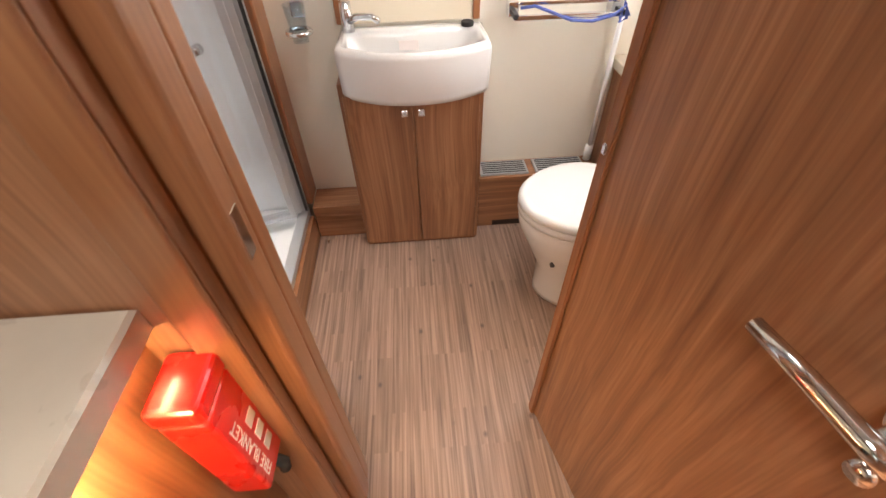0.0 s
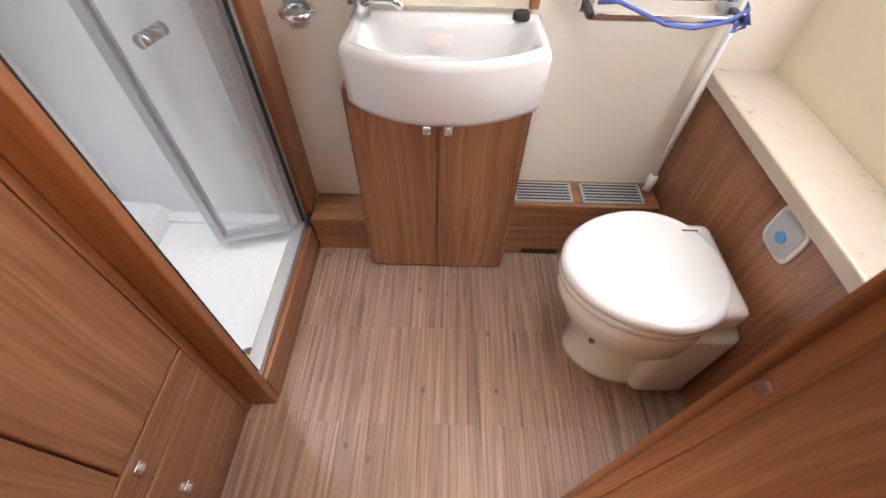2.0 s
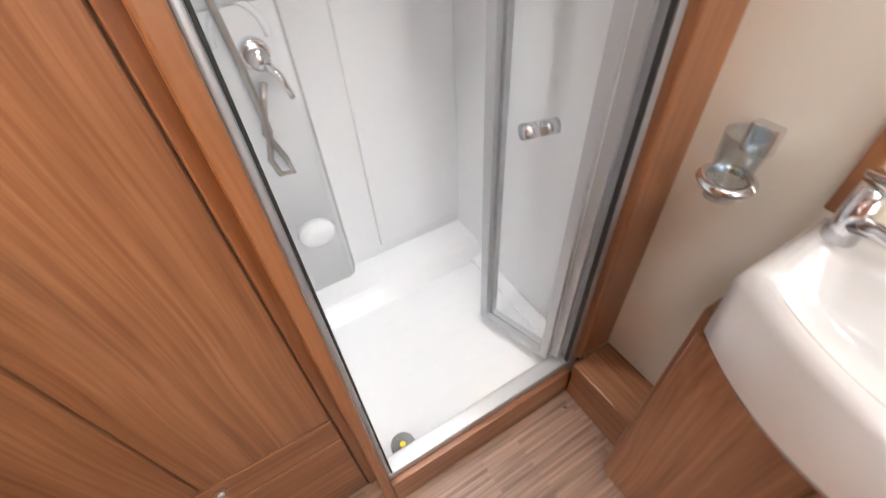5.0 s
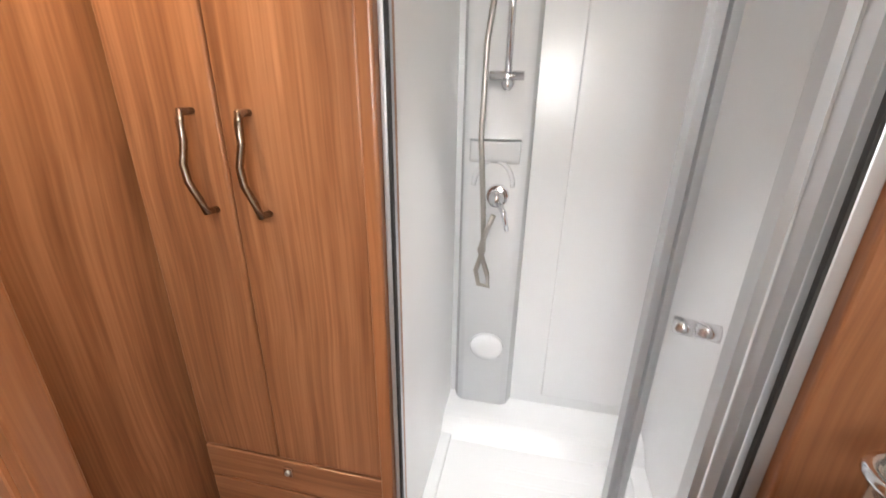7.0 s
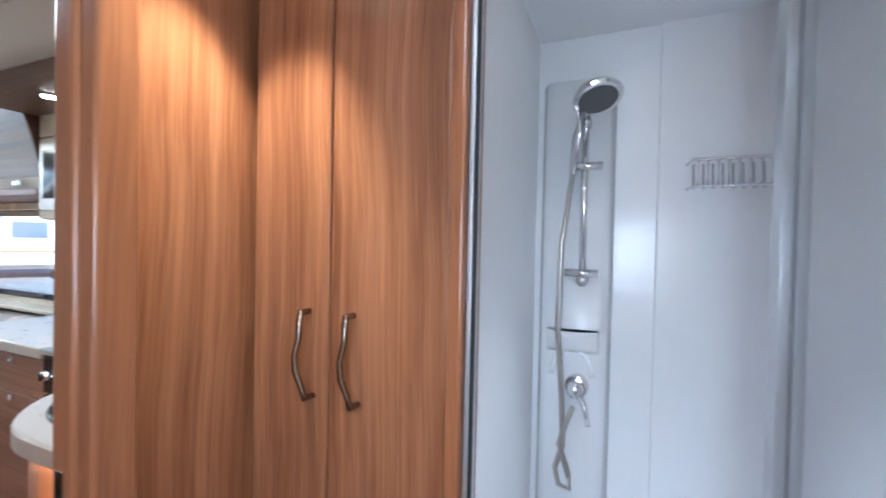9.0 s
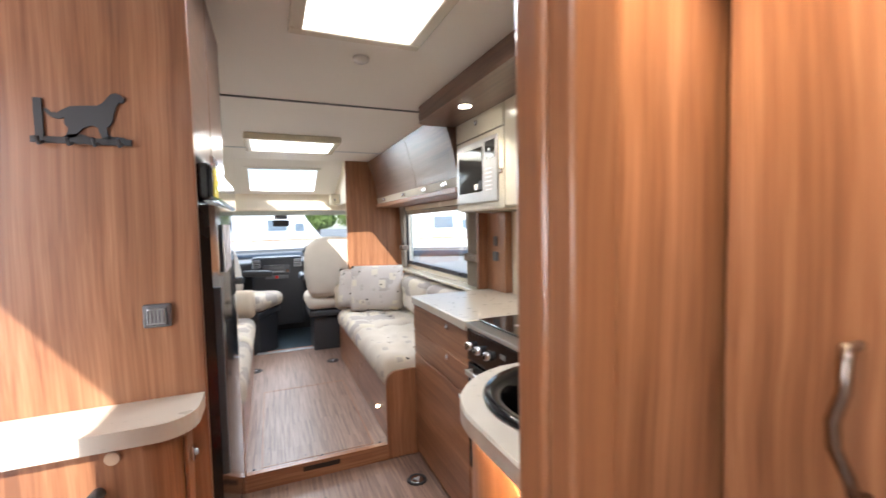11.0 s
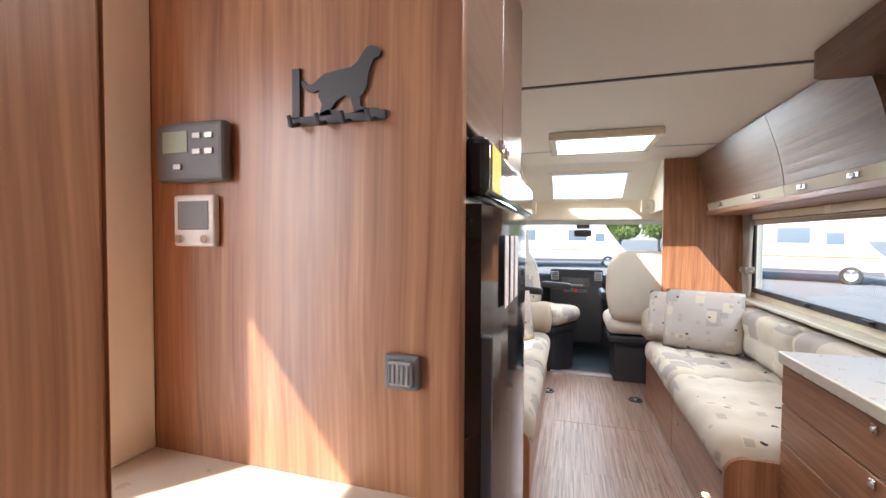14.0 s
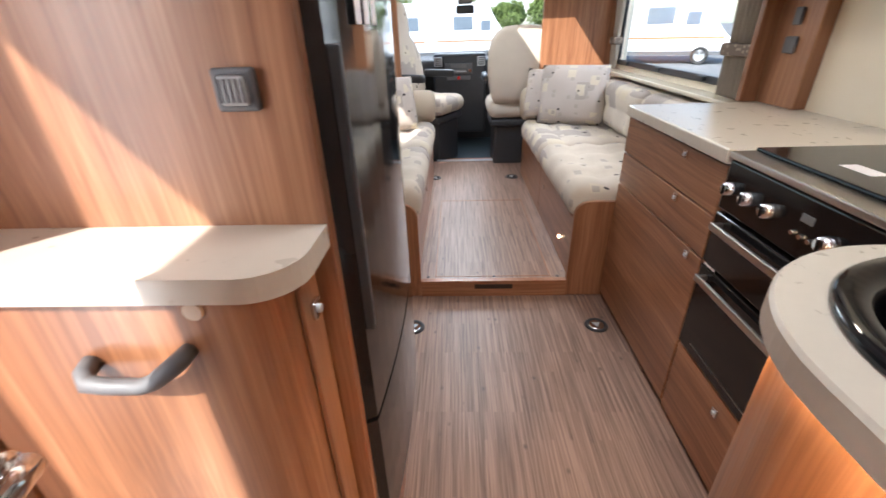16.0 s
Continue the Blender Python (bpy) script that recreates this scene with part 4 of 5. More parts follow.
# fittings on the walnut wall
ct = holder("control_panel", (0.485, -0.038, 1.45), "dark grey control panel with small display", "control panel")
box("case", (0.424, 0.547, -0.0383, -0.018, 1.404, 1.489), GREY, ct, 0.008, 3)
box("display", (0.485, 0.53, -0.0179, -0.0165, 1.445, 1.475), LCD, ct, 0.0005, label="pale green display")
for x, z in ((0.468, 1.467), (0.447, 1.467), (0.468, 1.445), (0.447, 1.445), (0.503, 1.425)):
    box("button", (x - 0.007, x + 0.007, -0.0179, -0.015, z - 0.004, z + 0.004), STEEL, ct, 0.001)
tm = holder("thermostat", (0.486, -0.038, 1.35), "silver heating control with grey display", "thermostat")
box("case", (0.449, 0.523, -0.0383, -0.026, 1.312, 1.386), mat("silver_plastic", (0.62, 0.58, 0.54), 0.4), tm, 0.004, 3)
box("display", (0.458, 0.513, -0.0259, -0.0245, 1.336, 1.377), LCDGREY, tm, 0.0005)
for x in (0.462, 0.508):
    disc("dial", (x, -0.0259, 1.323), "y", 0.006, 0.006, CHROME, tm)
sw = holder("light_switch", (0.165, -0.038, 1.16), "dark grey light switch with silvery ribbed rocker", "switch")
box("frame", (0.142, 0.188, -0.0383, -0.027, 1.138, 1.182), GREY, sw, 0.004, 3)
box("rocker", (0.149, 0.181, -0.0269, -0.0215, 1.144, 1.176), ROCKER, sw, 0.004, 3, "ribbed silver-grey rocker")
for i in range(5):
    box("rib", (0.1525 + i * 0.006, 0.1545 + i * 0.006, -0.0214, -0.0200, 1.148, 1.172), GREY, sw, 0.0005)
# dog-shaped lead hook: one flat cut plate with pegs
bm = bmesh.new()
def dog_piece(pts):
    bm_prism(bm, pts, "y", -0.0375, -0.033)
X, Z = 0.189, 1.474
def q(u, v):
    return (X + 0.142 * (1 - u), Z + 0.083 * v)
dog_piece([q(0.0, 0.0), q(1.0, 0.0), q(1.0, 0.13), q(0.0, 0.13)])
dog_piece([q(0.05, 0.1), q(0.13, 0.1), q(0.13, 0.9), q(0.05, 0.9)])
DOG = ((0.14, 0.68), (0.17, 0.60), (0.21, 0.53), (0.28, 0.50), (0.34, 0.53), (0.33, 0.42), (0.37, 0.30), (0.34, 0.13), (0.46, 0.13), (0.46, 0.22), (0.52, 0.34), (0.60, 0.40), (0.66, 0.36),
       (0.68, 0.24), (0.70, 0.13), (0.80, 0.13), (0.80, 0.19), (0.76, 0.22), (0.75, 0.36), (0.79, 0.42), (0.82, 0.52), (0.83, 0.66), (0.86, 0.82), (0.89, 0.91), (0.945, 0.93), (0.955, 1.01),
       (0.92, 1.07), (0.87, 1.11), (0.82, 1.09), (0.78, 1.01), (0.73, 0.89), (0.67, 0.82), (0.54, 0.80), (0.40, 0.77), (0.33, 0.70), (0.27, 0.62), (0.21, 0.63), (0.17, 0.70))
dog_piece([q(u, v) for u, v in DOG])
dog_piece([q(u, v) for u, v in ((0.30, 0.12), (0.62, 0.12), (0.52, 0.19), (0.44, 0.21), (0.36, 0.18))])
dog_piece([q(u, v) for u, v in ((0.66, 0.12), (0.98, 0.12), (0.92, 0.17), (0.82, 0.18), (0.74, 0.16))])
for u in (0.12, 0.4, 0.65, 0.9):
    x, z = q(u, 0.02)
    bm_tube(bm, [(x, -0.034, z), (x, -0.018, z - 0.006), (x, -0.012, z + 0.006)], 0.003)
whole("lead_hook", bm, DARK, "dark dog-shaped metal lead hook", "hook rack")

# fire blanket on the partition above the sink end
fb = holder("fire_blanket", (-0.38, 0.42, 0.55), "red fire blanket box on the sink unit side", "fire blanket")
def fbx(name, lims, m, lab="", b=0.006):
    return box(name, lims, m, fb, b, 3, lab)
fbx("case", (-0.409, -0.349, 0.382, 0.463, 0.55, 0.795), RED)
fbx("lid", (-0.411, -0.347, 0.380, 0.4645, 0.7955, 0.832), RED, "red cap", 0.009)
tx = bpy.data.curves.new("lettering", 'FONT')
tx.body, tx.size, tx.extrude, tx.align_x = "FIRE BLANKET", 0.026, 0.0003, 'LEFT'
tob = bpy.data.objects.new("lettering", tx)
tme = bpy.data.meshes.new_from_object(tob)
bpy.data.objects.remove(tob)
tme.materials.append(PRINT)
tme.transform(Matrix(((0, 0, 1, -0.3483), (0, -1, 0, 0.413), (1, 0, 0, 0.575), (0, 0, 0, 1))))
tl = new("lettering", tme)
tl.parent, tl.matrix_parent_inverse = fb, Matrix.Translation(fb.location).inverted()
tl["label"] = "white lettering"
for z in (0.60, 0.64, 0.68):
    fbx("pictogram", (-0.3492, -0.348, 0.425, 0.448, z, z + 0.024), PRINT, "", 0)
tube("pull_tab", [(-0.36, 0.43, 0.55), (-0.345, 0.43, 0.53), (-0.35, 0.43, 0.505)], 0.010, RUBBER, fb, "black pull tab")

# ---------------------------------------------------------------- kitchen
KX = -0.775
dr = holder("drawer_unit", (-1.0, -0.94, 0), "walnut kitchen unit with three drawers", "drawer unit")
box("carcass", (W, KX - 0.021, -1.345, -0.645, 0, 0.878), WOOD_Z, dr, 0)
for z0, z1, kz in ((0.735, 0.874, 0.85), (0.600, 0.730, 0.71), (0.03, 0.595, 0.575)):
    d = box("drawer", (KX - 0.02, KX, -1.343, -0.65, z0, z1), WOOD_Y, dr, 0.003)
    knob(d, KX, -0.86 if z0 > 0.5 else -0.72, kz, (1, 0))
wt = holder("worktop", (-1.0, -0.4, 0.88), "mottled cream stone-effect kitchen worktop", "worktop")
box("slab", (W, KX + 0.012, -1.355, -0.645, 0.88, 0.92), TOP, wt, 0.006, 3)
box("slab", (W, -1.262, -0.6445, -0.12, 0.88, 0.92), TOP, wt, 0.004)
ov = holder("cooker", (-1.0, -0.4, 0.3), "black gas cooker with glass lid, grill and oven", "cooker")
OX = KX + 0.006
box("body", (-1.25, KX - 0.022, -0.638, -0.125, 0.31, 0.90), BLACK, ov, 0)
box("hob_frame", (-1.26, OX + 0.006, -0.642, -0.121, 0.9005, 0.918), STEEL, ov, 0.004)
box("glass_lid", (-1.25, OX - 0.05, -0.632, -0.131, 0.9185, 0.928), BLACK, ov, 0.004, 3, "black glass hob lid")
box("lid_label", (-0.93, -0.89, -0.47, -0.39, 0.9282, 0.9287), PRINT, ov, 0)
box("control_fascia", (KX - 0.02, OX, -0.638, -0.125, 0.765, 0.897), BLACK, ov, 0.006, 3, "black control panel")
for y in (-0.60, -0.527, -0.452, -0.285, -0.222, -0.160):
    kn = tube("control_knob", [(OX, y, 0.83), (OX + 0.006, y, 0.83), (OX + 0.022, y, 0.83)], [0.019, 0.0175, 0.015], CHROME, ov, "chrome control knob with dark pointer", k=20)
    box("pointer", (OX + 0.022, OX + 0.027, y - 0.0035, y + 0.0035, 0.817, 0.843), BLACK, kn, 0.002)
for z0, z1 in ((0.605, 0.755), (0.312, 0.595)):
    d = box("oven_door", (KX - 0.02, OX, -0.638, -0.125, z0, z1), BLACK, ov, 0.006, 3, "black glass door with steel bar")
    zb = z1 - 0.028
    hb = box("door_bar", (OX + 0.020, OX + 0.030, -0.605, -0.158, zb - 0.011, zb + 0.011), STEEL, d, 0.004, 3, "flat brushed steel bar")
    for y in (-0.602, -0.173):
        box("bracket", (OX, OX + 0.022, y, y + 0.012, zb - 0.009, zb + 0.009), STEEL, hb, 0.002)
box("oven_window", (OX, OX + 0.0015, -0.575, -0.19, 0.35, 0.53), BLACK, ov, 0.0005, label="dark oven window")
# thin steel strips imitate the reflections inside the oven glass
for z in (0.345, 0.532):
    box("window_line", (OX, OX + 0.002, -0.575, -0.19, z, z + 0.002), STEEL, ov, 0)
box("clock", (OX, OX + 0.002, -0.368, -0.335, 0.845, 0.862), LCDGREY, ov, 0.0005, label="small grey clock display")
for y in (-0.375, -0.352, -0.329):
    disc("small_button", (OX, y, 0.815), "x", 0.0055, 0.006, CHROME, ov)
box("brand_bar", (OX, OX + 0.001, -0.62, -0.57, 0.60, 0.606), PRINT, ov, 0)
ld = holder("pan_drawer", (-1.0, -0.4, 0), "walnut drawer below the oven", "drawer")
box("carcass", (W, KX - 0.021, -0.64, -0.10, 0, 0.305), WOOD_Y, ld, 0)
d = box("front", (KX - 0.02, KX, -0.64, -0.13, 0.02, 0.30), WOOD_Y, ld, 0.003)
knob(d, KX, -0.40, 0.25, (1, 0))

# round-ended sink unit
def sink_line(inset):
    cx, cy, r = -0.668, 0.148, 0.268 - inset
    pts = []
    for i in range(17):
        a = radians(-98 + 98 * i / 16)
        pts.append((cx + r * math.cos(a), cy + r * math.sin(a)))
    pts += [(-0.400 - inset, 0.464), (W, 0.464), (W, -0.119), (-0.775, -0.119 + inset * 0.5)]
    return pts
su = holder("sink_unit", (-0.8, 0.2, 0), "curved walnut sink unit with round black sink", "sink unit")
bm = bm_loft(bmesh.new(), [[(*p, z) for p in sink_line(0.027)] for z in (0.0, 0.879)], (True, False))
part("body", bm, WOOD_Z, su)
SCX, SCY = -0.675, 0.152
bm = bmesh.new()
top_line = sink_line(0.0)
def ray_len(a):
    best = 0.2
    n = len(top_line)
    d = Vector((math.cos(a), math.sin(a)))
    for i in range(n):
        p, r = Vector(top_line[i]), Vector(top_line[(i + 1) % n])
        e = r - p
        den = d.x * e.y - d.y * e.x
        if abs(den) < 1e-9:
            continue
        w = p - Vector((SCX, SCY))
        t, s = (w.x * e.y - w.y * e.x) / den, (w.x * d.y - w.y * d.x) / den
        if t > 0 and -1e-6 <= s <= 1 + 1e-6:
            best = t
    return best
K = 96
outs = [(SCX + ray_len(2 * math.pi * i / K) * math.cos(2 * math.pi * i / K), SCY + ray_len(2 * math.pi * i / K) * math.sin(2 * math.pi * i / K)) for i in range(K)]
inn = [(SCX + 0.19 * math.cos(2 * math.pi * i / K), SCY + 0.19 * math.sin(2 * math.pi * i / K)) for i in range(K)]
bm_loft(bm, [[(*p, 0.88) for p in inn], [(*p, 0.88) for p in outs], [(*p, 0.914) for p in outs], [(p[0] * 0.985 + SCX * 0.015, p[1] * 0.985 + SCY * 0.015, 0.92) for p in outs], [(*p, 0.92) for p in inn], [(*p, 0.88) for p in inn]], (False, False))
part("worktop_end", bm, TOP, su, "curved stone-effect worktop end")
R = lambda r, z: oval(SCX, SCY, z, r, r, 2.0, 64)
part("sink_bowl", bm_loft(bmesh.new(), [R(0.220, 0.9205), R(0.223, 0.926), R(0.217, 0.932), R(0.190, 0.931), R(0.176, 0.918), R(0.170, 0.86), R(0.15, 0.79), R(0.03, 0.782)], (False, True)), BLACK, su, "glossy black round sink", True)
disc("plug_hole", (SCX, SCY, 0.783), "z", 0.03, 0.003, CHROME, su)

tube("light_strip", [(*p, 0.8765) for p in sink_line(0.013)[:17]] + [(-0.413, 0.30, 0.8765), (-0.413, 0.45, 0.8765)], 0.0028, LED, label="warm light strip under the curved worktop edge", category="light")
# wall cupboards over the kitchen
hc = holder("microwave_cabinet", (-1.15, -1.03, 1.4), "cream wall cabinet around a steel microwave", "wall cabinet")
CX = -1.03
box("carcass", (W, CX - 0.02, -1.285, -0.765, 1.385, CEILZ - 0.004), CREAMGLOSS, hc, 0.004)
d = box("flap", (CX - 0.019, CX, -1.282, -0.768, 1.765, 1.905), CREAMGLOSS, hc, 0.004)
knob(d, CX, -1.03, 1.83, (1, 0))
box("surround", (CX - 0.019, CX - 0.001, -1.282, -0.768, 1.39, 1.76), CREAMGLOSS, hc, 0.004)
knob(hc, CX, -0.785, 1.56, (1, 0))
mw = holder("microwave", (-1.02, -1.03, 1.43), "brushed steel built-in microwave with dark window", "microwave")
box("frame", (CX, CX + 0.010, -1.252, -0.812, 1.425, 1.735), STEEL, mw, 0.004, 3)
box("window", (CX + 0.0102, CX + 0.0125, -1.225, -0.955, 1.48, 1.70), BLACK, mw, 0.001, label="dark microwave window")
box("control_panel", (CX + 0.0102, CX + 0.0125, -0.925, -0.83, 1.63, 1.715), BLACK, mw, 0.001)
for i in range(6):
    box("key", (CX + 0.0102, CX + 0.0125, -0.92, -0.86, 1.58 - i * 0.02, 1.587 - i * 0.02), PRINT, mw, 0)
disc("dial", (CX + 0.0126, -0.875, 1.67), "x", 0.008, 0.006, ALU, mw)
box("sticker", (CX + 0.0126, CX + 0.0132, -1.04, -1.0, 1.49, 1.52), PRINT, mw, 0)
box("sticker", (CX + 0.0126, CX + 0.0132, -0.99, -0.96, 1.49, 1.535), DARK, mw, 0)
wc = holder("wall_cupboard", (-1.15, -0.17, 1.4), "cream gloss wall cupboard with two doors", "wall cupboard")
box("carcass", (W, CX - 0.02, -0.76, 0.42, 1.395, CEILZ - 0.004), CREAMGLOSS, wc, 0.004)
for y0, y1, ky in ((-0.757, -0.335, -0.362), (-0.330, 0.418, -0.303)):
    d = box("door", (CX - 0.019, CX, y0, y1, 1.40, 1.905), CREAMGLOSS, wc, 0.004)
    knob(d, CX, ky, 1.455, (1, 0))
pm = holder("pelmet", (-0.95, -0.4, 1.85), "dark walnut light pelmet with recessed spotlight", "pelmet")
pts = [(W, -1.30), (-0.86, -1.30)] + [(-0.86 + 0.06 * math.sin(radians(a)), -1.24 - 0.06 * math.cos(radians(a))) for a in range(0, 91, 15)] + [(-0.80, 0.42), (W, 0.42)]
part("board", bm_prism(bmesh.new(), pts, "z", 1.865, CEILZ - 0.004 + 0.002), WOOD_SHADE, pm)
sp = disc("spotlight", (-0.89, -0.87, 1.8645), "z", 0.035, -0.006, CHROME, pm, "recessed spotlight with chrome rim")
disc("lens", (-0.89, -0.87, 1.858), "z", 0.027, -0.002, DIFFUSE, sp)

# post with sockets at the end of the worktop
post = holder("socket_panel", (-1.2, -1.37, 0.92), "walnut end panel with grey sockets", "panel")
box("board", (W, -1.20, -1.385, -1.357, 0.921, 1.384), WOOD_Z, post, 0.003)
box("board_front", (W, -1.262, -1.3565, -1.15, 0.9215, 1.384), WOOD_Z, post, 0.003)
for z0, z1, w in ((1.10, 1.155, 0.028), (1.19, 1.245, 0.018)):
    box("socket", (-1.2615, -1.250, -1.25 - w, -1.25 + w, z0, z1), GREY, post, 0.004, 3, "grey plastic socket")

# ---------------------------------------------------------------- lounge
def sofa(name, x_front, x_back, sgn, label):
    """Bench sofa along a side wall: walnut base with rounded end panel, two tufted seats, backrests and bolster."""
    s = holder(name, ((x_front + x_back) / 2, -2.2, STEP), label, "sofa", "bench sofas")
    xs = sorted((x_front, x_back))
    inner = x_front - sgn * 0.012
    for y0, y1 in ((-3.10, -2.245), (-2.24, -1.38)):
        box("base_panel", (min(inner, inner - sgn * 0.018), max(inner, inner - sgn * 0.018), y0, y1, STEP + 0.002, 0.40), WOOD_Y, s, 0.003)
    fx = x_front
    pts = [(x_back, 0.0 + 0.002), (fx, 0.002), (fx, 0.43)]
    for i in range(7):
        a = radians(90 * i / 6)
        pts.append((fx - sgn * 0.07 * (1 - math.cos(a)), 0.43 + 0.07 * math.sin(a)))
    pts += [(x_back, 0.50)]
    part("end_panel", bm_prism(bmesh.new(), pts, "y", -1.378, -1.357), WOOD_Z, s, "rounded walnut end panel")
    kb = inner + sgn * 0.0005
    kn = box("catch", (kb, kb + sgn * 0.008, -2.11, -2.09, 0.30, 0.325), CHROME, s, 0.002)
    for y0, y1 in ((-3.06, -2.235), (-2.23, -1.385)):
        lims = (min(fx + sgn * 0.015, x_back), max(fx + sgn * 0.015, x_back), y0, y1, 0.401, 0.545)
        part("seat_cushion", tufted(bmesh.new(), lims, 4, 4, "z", 0.06, 0.055), CLOTH, s, "patterned cream tufted seat cushion", True)
    bk0 = x_back + sgn * 0.002
    for y0, y1 in ((-3.0, -2.135), (-2.13, -1.42)):
        lims = (min(bk0, bk0 + sgn * 0.17), max(bk0, bk0 + sgn * 0.17), y0, y1, 0.555, 0.86)
        part("back_cushion", tufted(bmesh.new(), lims, 2, 4, "x" if sgn > 0 else "-x", 0.05, 0.05), CLOTH, s, "buttoned patterned backrest cushion", True)
    # end bolster
    c = fx - sgn * 0.20
    bm = bm_loft(bmesh.new(), [[(c + sgn * dx, p[0], p[1]) for p in oval(-3.10, 0.66, 0, 0.10 * k, 0.125 * k)] for dx, k in ((0.22, 0.3), (0.215, 0.75), (0.195, 0.95), (0.16, 1.0), (-0.22, 1.0), (-0.24, 0.9))])
    part("arm_bolster", bm, SUEDE, s, "rounded plain beige arm bolster", True)
    return s
sofa("bench_sofa", -0.605, W, 1, "bench sofa beneath the side window, patterned cream cloth")
sofa("bench_sofa", 0.119, E, -1, "bench sofa beside the fridge, patterned cream cloth")
pillow("scatter_cushion", (0.50, 0.44, 0.17), CUSHION, pose(-0.92, -2.82, 0.76, 72, 0, 160), "square grey-beige patterned scatter cushion", "cushion", "scatter cushions")
pillow("scatter_cushion", (0.42, 0.38, 0.15), CUSHION, pose(-0.80, -2.95, 0.75, 68, 4, 170), "square patterned cushion leaning behind another", "cushion", "scatter cushions")
pillow("scatter_cushion", (0.42, 0.40, 0.15), CUSHION, pose(0.42, -2.72, 0.74, 66, 0, 200), "square patterned scatter cushion on the sofa", "cushion", "scatter cushions")

# hatches and lights in the raised floor
ha = holder("floor_hatch", (-0.25, -1.9, STEP), "lift-out vinyl floor hatch with metal studs", "floor hatch")
bm = bmesh.new()
for lims in ((-0.535, 0.05, -2.47, -2.462), (-0.535, 0.05, -1.402, -1.397), (-0.535, -0.529, -2.462, -1.402), (0.044, 0.05, -2.462, -1.402)):
    bm_box(bm, (*lims, STEP, STEP + 0.0015))
part("edge_strip", bm, WOOD_EDGE, ha)
for x in (-0.57, -0.25, 0.085):
    disc("stud", (x, -1.395, STEP + 0.0005), "z", 0.007, 0.003, DARK, ha)
box("slot", (-0.34, -0.15, -1.3515, -1.3495, 0.045, 0.07), GAP, label="dark finger slot in the step riser", category="slot")
for x, y, z in ((-0.692, -1.107, 0), (0.14, -1.10, 0), (-0.531, -3.006, STEP), (0.117, -3.006, STEP)):
    f = holder("floor_socket", (x, y, z), "round chrome table-leg socket in the floor", "floor socket", "floor sockets")
    part("rim", bm_loft(bmesh.new(), [oval(x, y, z + 0.0005, 0.052, 0.052), oval(x, y, z + 0.007, 0.047, 0.047), oval(x, y, z + 0.007, 0.037, 0.037), oval(x, y, z + 0.002, 0.035, 0.035)]), DARK, f, "", True)
    part("cover", bm_loft(bmesh.new(), [oval(x, y, z + 0.003, 0.034, 0.034), oval(x, y, z + 0.006, 0.030, 0.030)]), CHROME, f)
    part("triangle", bm_prism(bmesh.new(), [(x - 0.018, y - 0.012), (x + 0.018, y - 0.012), (x, y + 0.018)], "z", z + 0.0062, z + 0.009), ALU, f)
tube("courtesy_light", [(-0.616, -1.62, 0.20), (-0.610, -1.62, 0.20)], 0.008, LED, label="tiny warm courtesy light in the sofa base", category="light")
box("cab_threshold", (-0.62, 0.12, -3.56, -3.50, STEP + 0.0005, STEP + 0.007), ALU, bevel=0.002, label="aluminium threshold strip to the cab", kind="structure")
box("cab_step", (-0.47, 0.03, -3.70, -3.62, 0.031, 0.065), mat("orange_wood_sill", (0.45, 0.18, 0.09), 0.4), bevel=0.004, label="reddish wooden sill at the cab step", kind="structure")

# overhead lockers above the side window
for y0, y1 in ((-3.20, -2.02), (-2.015, -1.292)):
    lk = holder("overhead_locker", (-1.15, (y0 + y1) / 2, 1.5), "dark walnut overhead locker with cream lower rail", "locker", "overhead lockers")
    pts = [(W, 1.94), (-0.95, 1.94)] + [(-0.95 - 0.06 * math.sin(math.pi / 2 * i / 8) - 0.03 * (i / 8), 1.94 - 0.35 * i / 8) for i in range(1, 9)] + [(W, 1.59)]
    part("door", bm_prism(bmesh.new(), pts, "y", y0, y1), WOOD_SHADE, lk, "", True).data.polygons.foreach_set("use_smooth", [False] * 13)
    part("rail", bm_prism(bmesh.new(), [(W, 1.588), (-1.035, 1.588), (-1.045, 1.535), (W, 1.535)], "y", y0, y1), CREAMGLOSS, lk, "cream handle rail")
    for f in (0.25, 0.75):
        y = y0 + (y1 - y0) * f
        box("catch", (-1.042, -1.026, y - 0.035, y + 0.035, 1.55, 1.575), CHROME, lk, 0.004)
        box("button", (-1.027, -1.022, y - 0.012, y + 0.012, 1.556, 1.57), ALU, lk, 0.001)
box("locker_base", (W, -1.03, -3.20, -1.292, 1.50, 1.534), WOOD_Y, bevel=0.006, seg=3, label="walnut light board under the lockers", kind="structure")

# side window with blind and curtains
def side_window(name, xw, sgn, y0, y1):
    w = holder(name, (xw, (y0 + y1) / 2, 0.94), "black-framed side window", kind="structure")
    a, b = sorted((xw, xw + sgn * 0.016))
    for lims in ((a, b, y0, y1, 0.94, 0.975), (a, b, y0, y1, 1.425, 1.46), (a, b, y0, y0 + 0.035, 0.976, 1.424), (a, b, y1 - 0.035, y1, 0.976, 1.424)):
        box("window_frame", lims, DARK, w, 0.006, 3)
    xo = xw - sgn * 0.02
    p = box("pane", (xo - 0.003, xo + 0.003, y0 + 0.02, y1 - 0.02, 0.96, 1.44), TINTED, w, 0)
    p.visible_shadow = False
    for f in (0.15, 0.5, 0.85):
        y = y0 + (y1 - y0) * f
        x2 = xw + sgn * 0.017
        box("latch", (min(x2, x2 + sgn * 0.02), max(x2, x2 + sgn * 0.02), y - 0.035, y + 0.035, 0.95, 0.972), DARK, w, 0.005, 3)
    return w
